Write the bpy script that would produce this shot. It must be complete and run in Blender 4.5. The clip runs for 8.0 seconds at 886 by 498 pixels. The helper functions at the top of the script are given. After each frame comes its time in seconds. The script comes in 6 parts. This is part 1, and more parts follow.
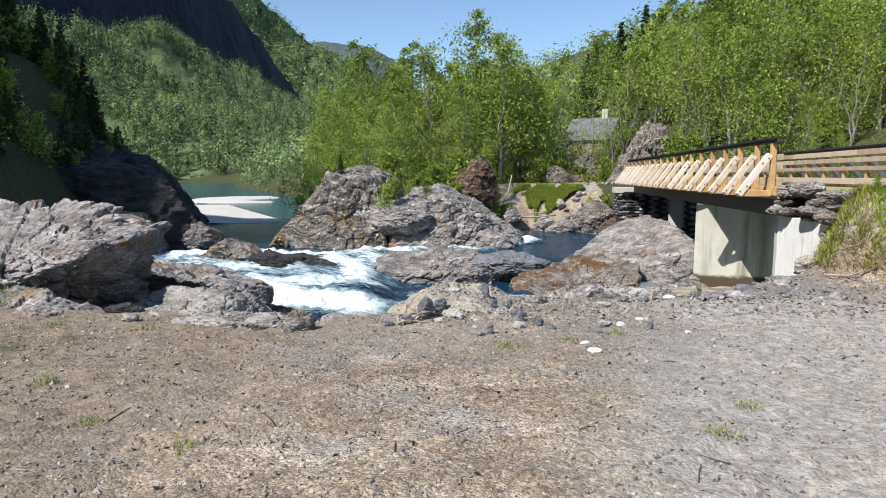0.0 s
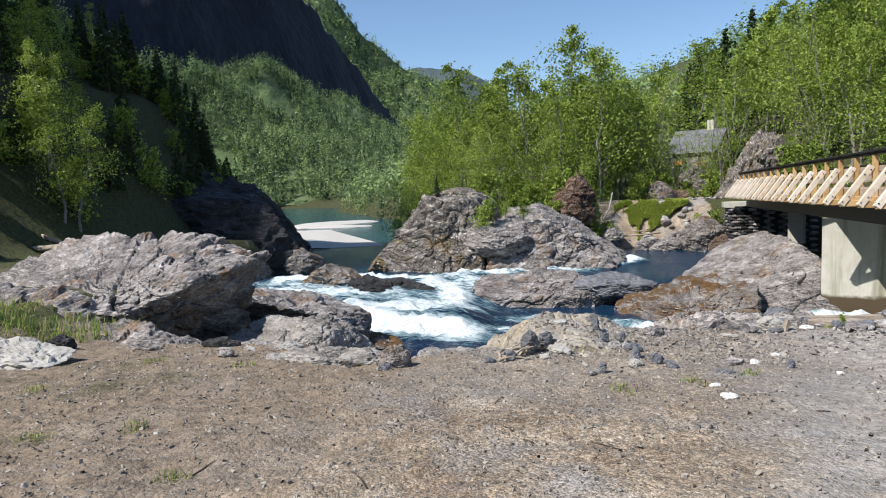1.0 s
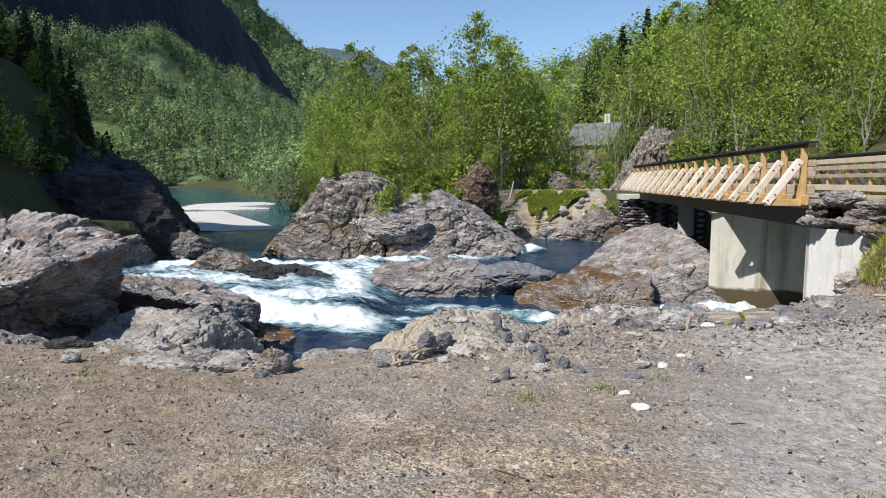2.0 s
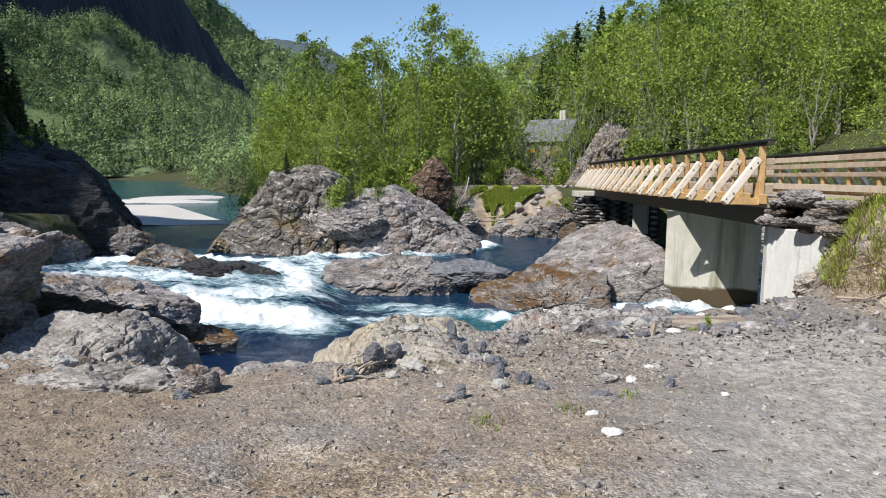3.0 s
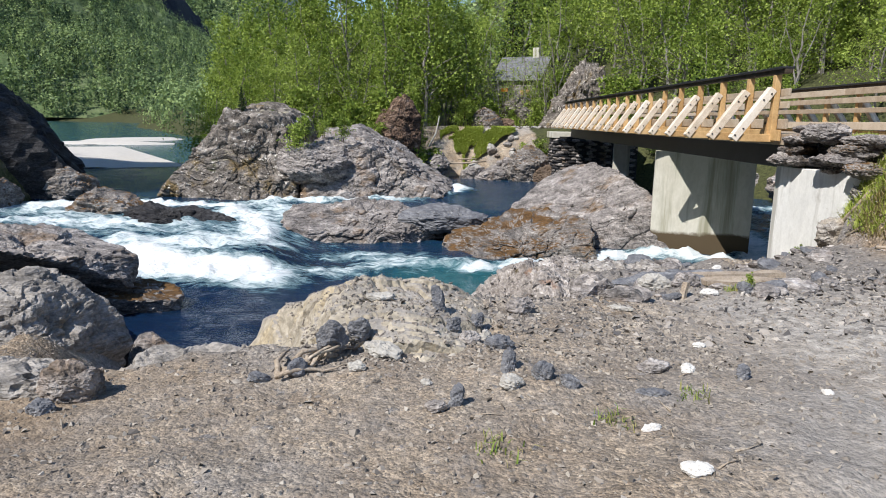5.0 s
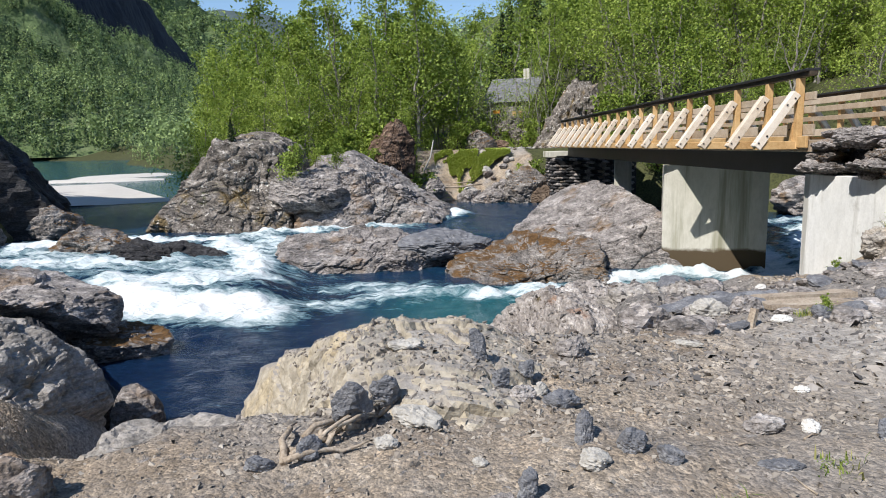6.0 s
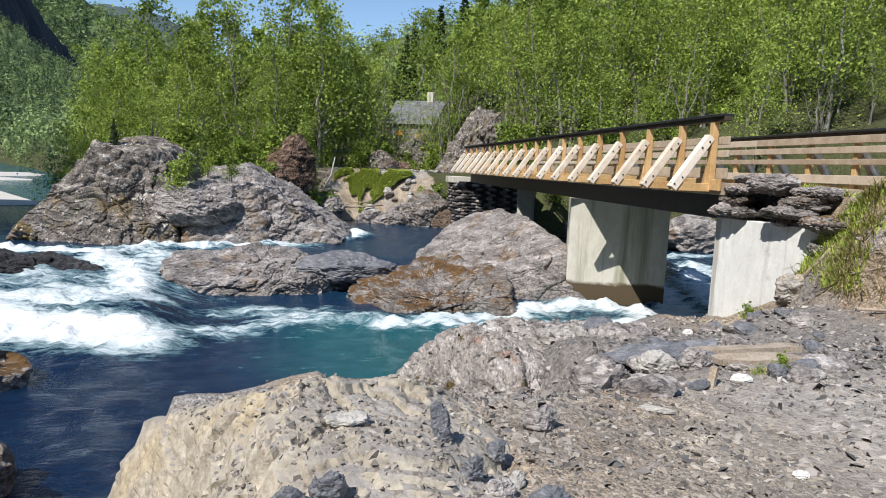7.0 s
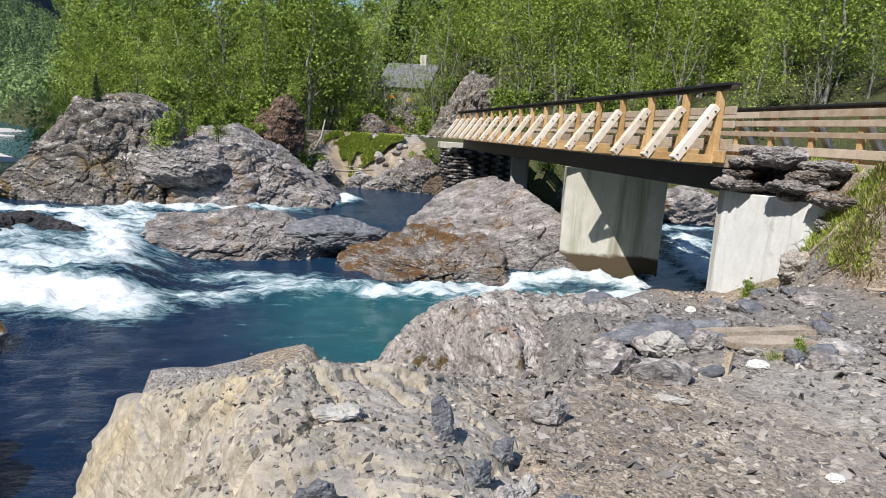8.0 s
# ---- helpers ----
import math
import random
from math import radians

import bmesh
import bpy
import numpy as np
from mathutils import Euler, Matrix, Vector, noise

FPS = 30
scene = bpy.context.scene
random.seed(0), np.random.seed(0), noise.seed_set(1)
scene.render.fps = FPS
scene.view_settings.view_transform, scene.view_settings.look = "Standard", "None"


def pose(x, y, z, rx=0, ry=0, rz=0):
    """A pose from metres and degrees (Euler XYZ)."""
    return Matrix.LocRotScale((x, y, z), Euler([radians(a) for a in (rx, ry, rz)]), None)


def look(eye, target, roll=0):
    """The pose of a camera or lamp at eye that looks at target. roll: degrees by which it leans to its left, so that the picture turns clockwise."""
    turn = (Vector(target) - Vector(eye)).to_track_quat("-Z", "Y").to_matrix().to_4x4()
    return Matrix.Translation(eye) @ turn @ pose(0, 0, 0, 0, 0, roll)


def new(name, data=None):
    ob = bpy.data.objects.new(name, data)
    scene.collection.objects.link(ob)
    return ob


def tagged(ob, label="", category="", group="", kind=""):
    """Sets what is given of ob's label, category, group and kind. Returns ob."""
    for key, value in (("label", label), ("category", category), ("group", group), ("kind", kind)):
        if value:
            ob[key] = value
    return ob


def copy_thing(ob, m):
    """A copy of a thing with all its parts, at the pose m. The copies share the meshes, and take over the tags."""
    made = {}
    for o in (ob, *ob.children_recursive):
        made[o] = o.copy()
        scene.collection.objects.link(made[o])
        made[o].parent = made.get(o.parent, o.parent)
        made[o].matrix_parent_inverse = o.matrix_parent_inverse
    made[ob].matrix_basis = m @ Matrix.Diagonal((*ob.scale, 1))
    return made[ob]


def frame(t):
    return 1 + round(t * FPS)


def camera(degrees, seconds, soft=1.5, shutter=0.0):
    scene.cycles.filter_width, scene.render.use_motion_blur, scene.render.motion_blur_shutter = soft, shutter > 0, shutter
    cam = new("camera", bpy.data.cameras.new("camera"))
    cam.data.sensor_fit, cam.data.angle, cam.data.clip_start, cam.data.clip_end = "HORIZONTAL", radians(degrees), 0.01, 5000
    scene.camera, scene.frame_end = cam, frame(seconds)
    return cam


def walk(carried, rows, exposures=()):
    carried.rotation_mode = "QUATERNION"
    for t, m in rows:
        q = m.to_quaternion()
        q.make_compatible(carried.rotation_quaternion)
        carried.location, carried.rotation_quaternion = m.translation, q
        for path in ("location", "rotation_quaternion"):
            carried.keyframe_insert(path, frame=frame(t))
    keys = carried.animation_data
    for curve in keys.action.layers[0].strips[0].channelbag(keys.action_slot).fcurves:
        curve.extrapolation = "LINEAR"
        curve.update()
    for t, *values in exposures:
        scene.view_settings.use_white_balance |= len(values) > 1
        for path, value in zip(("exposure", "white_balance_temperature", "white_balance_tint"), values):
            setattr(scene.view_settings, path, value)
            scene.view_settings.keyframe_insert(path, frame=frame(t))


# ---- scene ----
import itertools
from mathutils.bvhtree import BVHTree

cam = camera(66.7, 8.0, soft=1.0)
PATH = [
    (0, (0.783, 0.685, 2.173), (0.703, 2.672, 1.955), 0.2),
    (0.5, (0.686, 0.925, 2.22), (0.567, 2.913, 2.031), -1.3),
    (1, (0.682, 1.295, 2.225), (0.317, 3.255, 2.07), -1.6),
    (1.5, (0.654, 1.619, 2.198), (0.464, 3.604, 2.047), -0.3),
    (1.7, (0.642, 1.847, 2.205), (0.554, 3.838, 2.036), -0.0),
    (2.8, (0.72, 2.641, 2.252), (0.66, 4.626, 2.008), 0.4),
    (3, (0.69, 2.837, 2.219), (0.748, 4.824, 2.004), 0.8),
    (3.5, (0.752, 3.39, 2.172), (0.618, 5.372, 1.938), -0.0),
    (4, (0.761, 3.585, 2.122), (0.715, 5.553, 1.769), 0.0),
    (4.5, (0.672, 4.118, 2.072), (0.802, 6.077, 1.687), 1.0),
    (4.7, (0.672, 4.389, 2.034), (0.794, 6.349, 1.654), 1.4),
    (5.8, (0.413, 5.461, 1.873), (0.712, 7.404, 1.505), -0.7),
    (6, (0.425, 5.717, 1.857), (0.6, 7.686, 1.554), -1.1),
    (6.2, (0.342, 5.876, 1.888), (0.32, 7.864, 1.676), -1.4),
    (6.5, (0.255, 6.041, 1.914), (0.322, 8.028, 1.699), -1.0),
    (7, (0.155, 6.614, 1.897), (0.646, 8.538, 1.657), 2.6),
    (7.5, (0.247, 6.841, 1.91), (0.743, 8.753, 1.599), 4.2),
    (8, (0.185, 7.05, 1.878), (0.709, 8.95, 1.541), 3.9),
]
walk(cam, [(t, look(eye, aim, roll)) for t, eye, aim, roll in PATH], exposures=[(0, 0.50), (0.5, 0.42), (1, 0.38), (8, 0.38)])

# ---- light ----
SUN = Vector((-0.68, -0.58, 1.0)).normalized()
world = bpy.data.worlds.new("sky")
scene.world = world
world.use_nodes = True
sky = world.node_tree.nodes.new("ShaderNodeTexSky")
sky.sky_type, sky.sun_disc = "NISHITA", False
sky.sun_elevation, sky.sun_rotation = math.asin(SUN.z), math.atan2(SUN.x, SUN.y)
sky.air_density, sky.dust_density, sky.ozone_density = 1.0, 0.0, 4.0
back = world.node_tree.nodes["Background"]
back.inputs["Strength"].default_value = 0.115
world.node_tree.links.new(sky.outputs[0], back.inputs["Color"])
lamp = bpy.data.lights.new("sun", "SUN")
lamp.energy, lamp.angle, lamp.color = 5.0, radians(0.5), (1.0, 0.965, 0.915)
sun = new("sun", lamp)
sun.matrix_world = look(SUN * 300, (0, 0, 0))


# ---- noise ----
def value_noise(p):
    """Smooth lattice noise in -1..1 for an N x 3 array."""
    i = np.floor(p).astype(np.int64)
    f = p - i
    f = f * f * (3 - 2 * f)
    total = np.zeros(len(p))
    for c in range(8):
        o = np.array((c & 1, c >> 1 & 1, c >> 2 & 1))
        q = (i + o).astype(np.uint64)
        h = q[:, 0] * np.uint64(73856093) ^ q[:, 1] * np.uint64(19349663) ^ q[:, 2] * np.uint64(83492791)
        h = (h ^ (h >> np.uint64(13))) * np.uint64(1274126177)
        h = (h ^ (h >> np.uint64(16))) & np.uint64(0xFFFFFF)
        w = np.prod(np.where(o, f, 1 - f), axis=1)
        total += w * (h.astype(float) / 0x7FFFFF - 1)
    return total


def fbm(p, octaves=4, gain=0.5):
    total, amp = np.zeros(len(p)), 1.0
    for k in range(octaves):
        total += amp * value_noise(p * 2.03 ** k + 17.3 * k)
        amp *= gain
    return total


def fbm2(x, y, scale, octaves=4, gain=0.5, seed=0.0):
    return fbm(np.stack((x / scale + seed, y / scale - seed, np.full_like(x, seed * 3.1)), axis=1), octaves, gain)


def shards(p, seed):
    """A random value and the distance to the edge for each place in a lattice of uneven cells."""
    i = np.floor(p).astype(np.int64)
    best, second, value = np.full(len(p), 9.0), np.full(len(p), 9.0), np.zeros(len(p))
    for o in itertools.product((-1, 0, 1), repeat=3):
        q = i + np.array(o)
        u = (q + 4096 + seed).astype(np.uint64)
        h = u[:, 0] * np.uint64(73856093) ^ u[:, 1] * np.uint64(19349663) ^ u[:, 2] * np.uint64(83492791)
        h = (h ^ (h >> np.uint64(13))) * np.uint64(1274126177)
        h = h ^ (h >> np.uint64(16))
        jit = np.stack([(h >> np.uint64(k)) & np.uint64(255) for k in (0, 8, 16)], axis=1) / 255.0
        d = ((q + jit - p) ** 2).sum(axis=1)
        near = d < best
        second = np.where(near, best, np.minimum(second, d))
        value = np.where(near, ((h >> np.uint64(24)) & np.uint64(255)) / 127.5 - 1, value)
        best = np.where(near, d, best)
    return value, np.sqrt(second) - np.sqrt(best)


def smooth(a, b, v):
    t = np.clip((v - a) / (b - a), 0, 1)
    return t * t * (3 - 2 * t)


# ---- materials ----
def wire(tree, a, b):
    tree.links.new(a, b)


def make_material(name, colors, scale=1.0, stretch=(1, 1, 1), rough=0.85, bump=0.4, bump_scale=8.0, bump_depth=0.02,
                  patches=(), top=None, tint=0.0, metallic=0.0, spec=0.3, coords="world", random_tint=0.0, fine=0.5, turn=(0, 0, 0), cracks=None, speckle=0.0, span=0.16, stain=None, streaks=None):
    """Principled material: a ramp of colours over two noises, patches of other colours, something lying on the upward faces."""
    m = bpy.data.materials.new(name)
    m.use_nodes = True
    t = m.node_tree
    n = t.nodes
    bsdf = n["Principled BSDF"]
    bsdf.inputs["Roughness"].default_value = rough
    bsdf.inputs["Metallic"].default_value = metallic
    bsdf.inputs["Specular IOR Level"].default_value = spec
    if coords == "world":
        src = n.new("ShaderNodeNewGeometry").outputs["Position"]
    else:
        src = n.new("ShaderNodeTexCoord").outputs["Object"]
    mp = n.new("ShaderNodeMapping")
    mp.inputs["Scale"].default_value = stretch
    mp.inputs["Rotation"].default_value = turn
    wire(t, src, mp.inputs["Vector"])
    vec = mp.outputs[0]

    def tex(sc, detail=6.0, roughness=0.6, vector=vec):
        q = n.new("ShaderNodeTexNoise")
        q.inputs["Scale"].default_value = sc
        q.inputs["Detail"].default_value = detail
        q.inputs["Roughness"].default_value = roughness
        wire(t, vector, q.inputs["Vector"])
        return q.outputs["Fac"]

    def math_node(op, a, b):
        q = n.new("ShaderNodeMath")
        q.operation = op
        for k, v in enumerate((a, b)):
            if isinstance(v, (int, float)):
                q.inputs[k].default_value = v
            else:
                wire(t, v, q.inputs[k])
        return q.outputs[0]

    def mix(fac, a, b):
        q = n.new("ShaderNodeMix")
        q.data_type = "RGBA"
        wire(t, fac, q.inputs[0])
        for k, v in ((6, a), (7, b)):
            if isinstance(v, tuple):
                q.inputs[k].default_value = (*v, 1)
            else:
                wire(t, v, q.inputs[k])
        return q.outputs[2]

    big = tex(scale)
    small = tex(scale * 9.0, 8.0, 0.7)
    both = math_node("ADD", math_node("MULTIPLY", big, 1 - fine), math_node("MULTIPLY", small, fine))
    if random_tint:
        info = n.new("ShaderNodeObjectInfo")
        both = math_node("ADD", both, math_node("MULTIPLY", math_node("SUBTRACT", info.outputs["Random"], 0.5), random_tint))
    ramp = n.new("ShaderNodeValToRGB")
    ramp.color_ramp.elements[0].position, ramp.color_ramp.elements[1].position = 0.5 - span, 0.5 + span
    for k, c in enumerate(colors):
        if k in (0, len(colors) - 1):
            e = ramp.color_ramp.elements[0 if k == 0 else -1]
        else:
            e = ramp.color_ramp.elements.new(0.5 - span + 2 * span * k / (len(colors) - 1))
        e.color = (*c, 1)
    wire(t, both, ramp.inputs[0])
    color = ramp.outputs[0]
    for c, sc, level, soft in patches:
        q = n.new("ShaderNodeMapRange")
        q.inputs["From Min"].default_value, q.inputs["From Max"].default_value = level, level + soft
        wire(t, tex(sc, 7.0, 0.65, src), q.inputs["Value"])
        color = mix(q.outputs[0], color, c)
    if top:
        c, level, soft, sc = top
        g = n.new("ShaderNodeNewGeometry")
        sep = n.new("ShaderNodeSeparateXYZ")
        wire(t, g.outputs["Normal"], sep.inputs[0])
        v = math_node("ADD", sep.outputs["Z"], math_node("MULTIPLY", math_node("SUBTRACT", tex(sc, 6.0, 0.62, src), 0.5), 1.5))
        q = n.new("ShaderNodeMapRange")
        q.inputs["From Min"].default_value, q.inputs["From Max"].default_value = level, level + soft
        wire(t, v, q.inputs["Value"])
        color = mix(q.outputs[0], color, c)
    height = tex(bump_scale, 5.0, 0.58)
    if streaks:
        c, sc, level, soft = streaks
        mp2 = n.new("ShaderNodeMapping")
        mp2.inputs["Scale"].default_value = (1, 1, 0.06)
        wire(t, src, mp2.inputs["Vector"])
        q = n.new("ShaderNodeMapRange")
        q.inputs["From Min"].default_value, q.inputs["From Max"].default_value = level, level + soft
        wire(t, tex(sc, 5.0, 0.6, mp2.outputs[0]), q.inputs["Value"])
        color = mix(q.outputs[0], color, c)
    if stain:
        c, level, soft = stain
        sep = n.new("ShaderNodeSeparateXYZ")
        wire(t, src, sep.inputs[0])
        v = math_node("ADD", sep.outputs["Z"], math_node("MULTIPLY", math_node("SUBTRACT", tex(2.5, 5.0, 0.6, src), 0.5), 0.35))
        q = n.new("ShaderNodeMapRange")
        q.inputs["From Min"].default_value, q.inputs["From Max"].default_value = level + soft, level
        wire(t, v, q.inputs["Value"])
        color = mix(q.outputs[0], color, c)
    if speckle:
        a = math_node("MULTIPLY", math_node("SUBTRACT", tex(3.2, 5.0, 0.65), 0.5), 3.4 * speckle)
        b2 = math_node("MULTIPLY", math_node("SUBTRACT", tex(19.0, 4.0, 0.7, src), 0.5), 3.6 * speckle)
        gain = math_node("MAXIMUM", math_node("ADD", 1.0, math_node("ADD", a, b2)), 0.22)
        sc2 = n.new("ShaderNodeVectorMath")
        sc2.operation = "SCALE"
        wire(t, color, sc2.inputs[0])
        wire(t, gain, sc2.inputs["Scale"])
        color = sc2.outputs[0]
        height = math_node("ADD", height, math_node("MULTIPLY", math_node("ADD", a, b2), 0.10))
    if cracks:
        sc, wide, c = cracks
        warp = n.new("ShaderNodeTexNoise")
        warp.inputs["Scale"].default_value, warp.inputs["Detail"].default_value = sc * 0.9, 5
        wire(t, vec, warp.inputs["Vector"])
        ad = n.new("ShaderNodeVectorMath")
        ad.operation = "MULTIPLY_ADD"
        wire(t, warp.outputs["Color"], ad.inputs[0])
        ad.inputs[1].default_value = (0.8 / sc,) * 3
        wire(t, vec, ad.inputs[2])
        for k, s2 in enumerate((sc, sc * 3.3)):
            vo = n.new("ShaderNodeTexVoronoi")
            vo.feature = "DISTANCE_TO_EDGE"
            vo.inputs["Scale"].default_value = s2
            wire(t, ad.outputs[0], vo.inputs["Vector"])
            q = n.new("ShaderNodeMapRange")
            q.inputs["From Min"].default_value, q.inputs["From Max"].default_value = 0.0, wide
            q.inputs["To Min"].default_value, q.inputs["To Max"].default_value = 0.9 - 0.3 * k, 0.0
            wire(t, vo.outputs["Distance"], q.inputs["Value"])
            color = mix(q.outputs[0], color, c)
            height = math_node("SUBTRACT", height, math_node("MULTIPLY", q.outputs[0], 0.45))
    wire(t, color, bsdf.inputs["Base Color"])
    b = n.new("ShaderNodeBump")
    b.inputs["Strength"].default_value, b.inputs["Distance"].default_value = bump, bump_depth
    wire(t, height, b.inputs["Height"])
    wire(t, b.outputs[0], bsdf.inputs["Normal"])
    return m


def ground_material():
    """Brown earth with broken slate, greyer gravel on the track, turf and forest floor where plants grow."""
    m = make_material("gravel_earth", [(0.12, 0.088, 0.060), (0.26, 0.20, 0.142), (0.36, 0.29, 0.215), (0.52, 0.45, 0.37)], 1.3, rough=0.95, bump=1.0,
                      bump_scale=9, bump_depth=0.03, patches=[((0.17, 0.165, 0.17), 9.0, 0.60, 0.06), ((0.52, 0.49, 0.45), 26.0, 0.69, 0.03), ((0.20, 0.145, 0.10), 0.9, 0.56, 0.14), ((0.27, 0.25, 0.235), 0.5, 0.50, 0.12)], fine=0.45, speckle=0.26)
    t, n = m.node_tree, m.node_tree.nodes
    bsdf = n["Principled BSDF"]
    color = bsdf.inputs["Base Color"].links[0].from_socket
    geo = n.new("ShaderNodeNewGeometry")

    def layer(name, sc, lo, hi, colors, color):
        at = n.new("ShaderNodeAttribute")
        at.attribute_name = name
        nz = n.new("ShaderNodeTexNoise")
        nz.inputs["Scale"].default_value, nz.inputs["Detail"].default_value, nz.inputs["Roughness"].default_value = sc, 8, 0.7
        wire(t, geo.outputs["Position"], nz.inputs["Vector"])
        ad = n.new("ShaderNodeMath")
        wire(t, at.outputs["Fac"], ad.inputs[0])
        wire(t, nz.outputs["Fac"], ad.inputs[1])
        mr = n.new("ShaderNodeMapRange")
        mr.inputs["From Min"].default_value, mr.inputs["From Max"].default_value = lo, hi
        wire(t, ad.outputs[0], mr.inputs["Value"])
        nz2 = n.new("ShaderNodeTexNoise")
        nz2.inputs["Scale"].default_value, nz2.inputs["Detail"].default_value, nz2.inputs["Roughness"].default_value = sc * 7, 8, 0.75
        wire(t, geo.outputs["Position"], nz2.inputs["Vector"])
        rp = n.new("ShaderNodeValToRGB")
        rp.color_ramp.elements[0].position, rp.color_ramp.elements[1].position = 0.36, 0.66
        rp.color_ramp.elements[0].color, rp.color_ramp.elements[1].color = (*colors[0], 1), (*colors[1], 1)
        wire(t, nz2.outputs["Fac"], rp.inputs[0])
        mx = n.new("ShaderNodeMix")
        mx.data_type = "RGBA"
        wire(t, mr.outputs[0], mx.inputs[0])
        wire(t, color, mx.inputs[6])
        wire(t, rp.outputs[0], mx.inputs[7])
        return mx.outputs[2]
    stones = n["Bump"].inputs["Height"].links[0].from_socket
    for sc, lo, hi in ((34.0, 0.64, 1.24), (85.0, 0.46, 1.36)):
        vo = n.new("ShaderNodeTexVoronoi")
        vo.inputs["Scale"].default_value, vo.inputs["Randomness"].default_value = sc, 1.0
        wire(t, geo.outputs["Position"], vo.inputs["Vector"])
        dome = n.new("ShaderNodeMath")
        dome.operation = "MULTIPLY_ADD"
        wire(t, vo.outputs["Distance"], dome.inputs[0])
        dome.inputs[1].default_value = -11.0 / sc
        wire(t, stones, dome.inputs[2])
        stones = dome.outputs[0]
        sp = n.new("ShaderNodeSeparateColor")
        wire(t, vo.outputs["Color"], sp.inputs[0])
        mr = n.new("ShaderNodeMapRange")
        mr.inputs["To Min"].default_value, mr.inputs["To Max"].default_value = lo, hi
        wire(t, sp.outputs[0], mr.inputs["Value"])
        sc2 = n.new("ShaderNodeVectorMath")
        sc2.operation = "SCALE"
        wire(t, color, sc2.inputs[0])
        wire(t, mr.outputs[0], sc2.inputs["Scale"])
        color = sc2.outputs[0]
    wire(t, stones, n["Bump"].inputs["Height"])
    color = layer("earth", 1.2, 0.80, 1.45, ((0.085, 0.063, 0.046), (0.31, 0.24, 0.172)), color)
    color = layer("road", 1.4, 0.65, 1.65, ((0.16, 0.147, 0.132), (0.48, 0.445, 0.405)), color)
    color = layer("slate", 2.2, 0.75, 1.35, ((0.075, 0.07, 0.066), (0.28, 0.255, 0.235)), color)
    color = layer("cover", 1.1, 0.95, 1.2, ((0.018, 0.022, 0.009), (0.09, 0.095, 0.035)), color)
    wire(t, color, bsdf.inputs["Base Color"])
    return m


M_GROUND = ground_material()
ROCK_TURN = (0.35, -0.25, 0.3)
M_ROCK = make_material("grey_schist", [(0.055, 0.05, 0.047), (0.15, 0.135, 0.127), (0.235, 0.212, 0.20), (0.315, 0.288, 0.272), (0.46, 0.43, 0.41)], 1.5, (0.7, 0.9, 2.4), 0.8, 1.0, 7, 0.08,
                       patches=[((0.17, 0.115, 0.072), 0.8, 0.55, 0.12), ((0.075, 0.068, 0.062), 3.0, 0.60, 0.06), ((0.54, 0.51, 0.47), 8.0, 0.66, 0.04)], fine=0.5, turn=ROCK_TURN, speckle=0.75, span=0.14)
M_ROCK_PALE = make_material("grey_beige_schist", [(0.10, 0.092, 0.083), (0.20, 0.183, 0.166), (0.275, 0.252, 0.23), (0.34, 0.315, 0.29), (0.45, 0.425, 0.40)], 1.2, (0.7, 0.9, 3.2), 0.85, 0.9, 9, 0.06,
                            patches=[((0.30, 0.255, 0.20), 0.8, 0.55, 0.12), ((0.10, 0.095, 0.09), 5.0, 0.63, 0.05)], fine=0.5, turn=(0.1, -0.1, 0.3), speckle=0.5, span=0.13)
# Wet dark rock; its near-black colour also holds the shaded cliff's darkness.
M_ROCK_DARK = make_material("dark_rock_with_shade", [(0.010, 0.010, 0.012), (0.028, 0.027, 0.029), (0.065, 0.063, 0.065)], 1.2, (0.8, 1, 2.5), 0.75, 1.0, 6, 0.10, fine=0.6, turn=ROCK_TURN, speckle=0.65, span=0.10)
M_ROCK_BEIGE = make_material("ochre_rock", [(0.15, 0.125, 0.095), (0.29, 0.255, 0.20), (0.36, 0.32, 0.26), (0.45, 0.41, 0.345)], 0.9, (1, 1, 1.25), 0.9, 0.7, 9, 0.05,
                             patches=[((0.39, 0.325, 0.225), 1.1, 0.55, 0.10), ((0.12, 0.10, 0.085), 6.0, 0.64, 0.04)], top=((0.255, 0.235, 0.215), 0.78, 0.2, 1.3), turn=ROCK_TURN, speckle=0.32, span=0.15)
M_ROCK_MOSS = make_material("brown_mossy_rock", [(0.05, 0.046, 0.043), (0.14, 0.125, 0.115), (0.23, 0.21, 0.195), (0.38, 0.36, 0.34)], 1.5, (0.7, 0.9, 2.4), 0.85, 1.0, 7, 0.08,
                            patches=[((0.16, 0.105, 0.06), 1.2, 0.56, 0.10)], top=((0.105, 0.056, 0.020), 0.80, 0.14, 1.1), fine=0.5, turn=ROCK_TURN, speckle=0.75, span=0.14)
M_NUB = make_material("pale_streaked_rock", [(0.11, 0.095, 0.085), (0.25, 0.22, 0.20), (0.36, 0.325, 0.30), (0.50, 0.47, 0.45)], 1.6, (2.2, 1.0, 0.8), 0.85, 1.0, 8, 0.09,
                      patches=[((0.085, 0.06, 0.022), 1.7, 0.57, 0.06), ((0.24, 0.13, 0.075), 1.2, 0.58, 0.08)], fine=0.5, turn=ROCK_TURN, speckle=0.5, span=0.15)
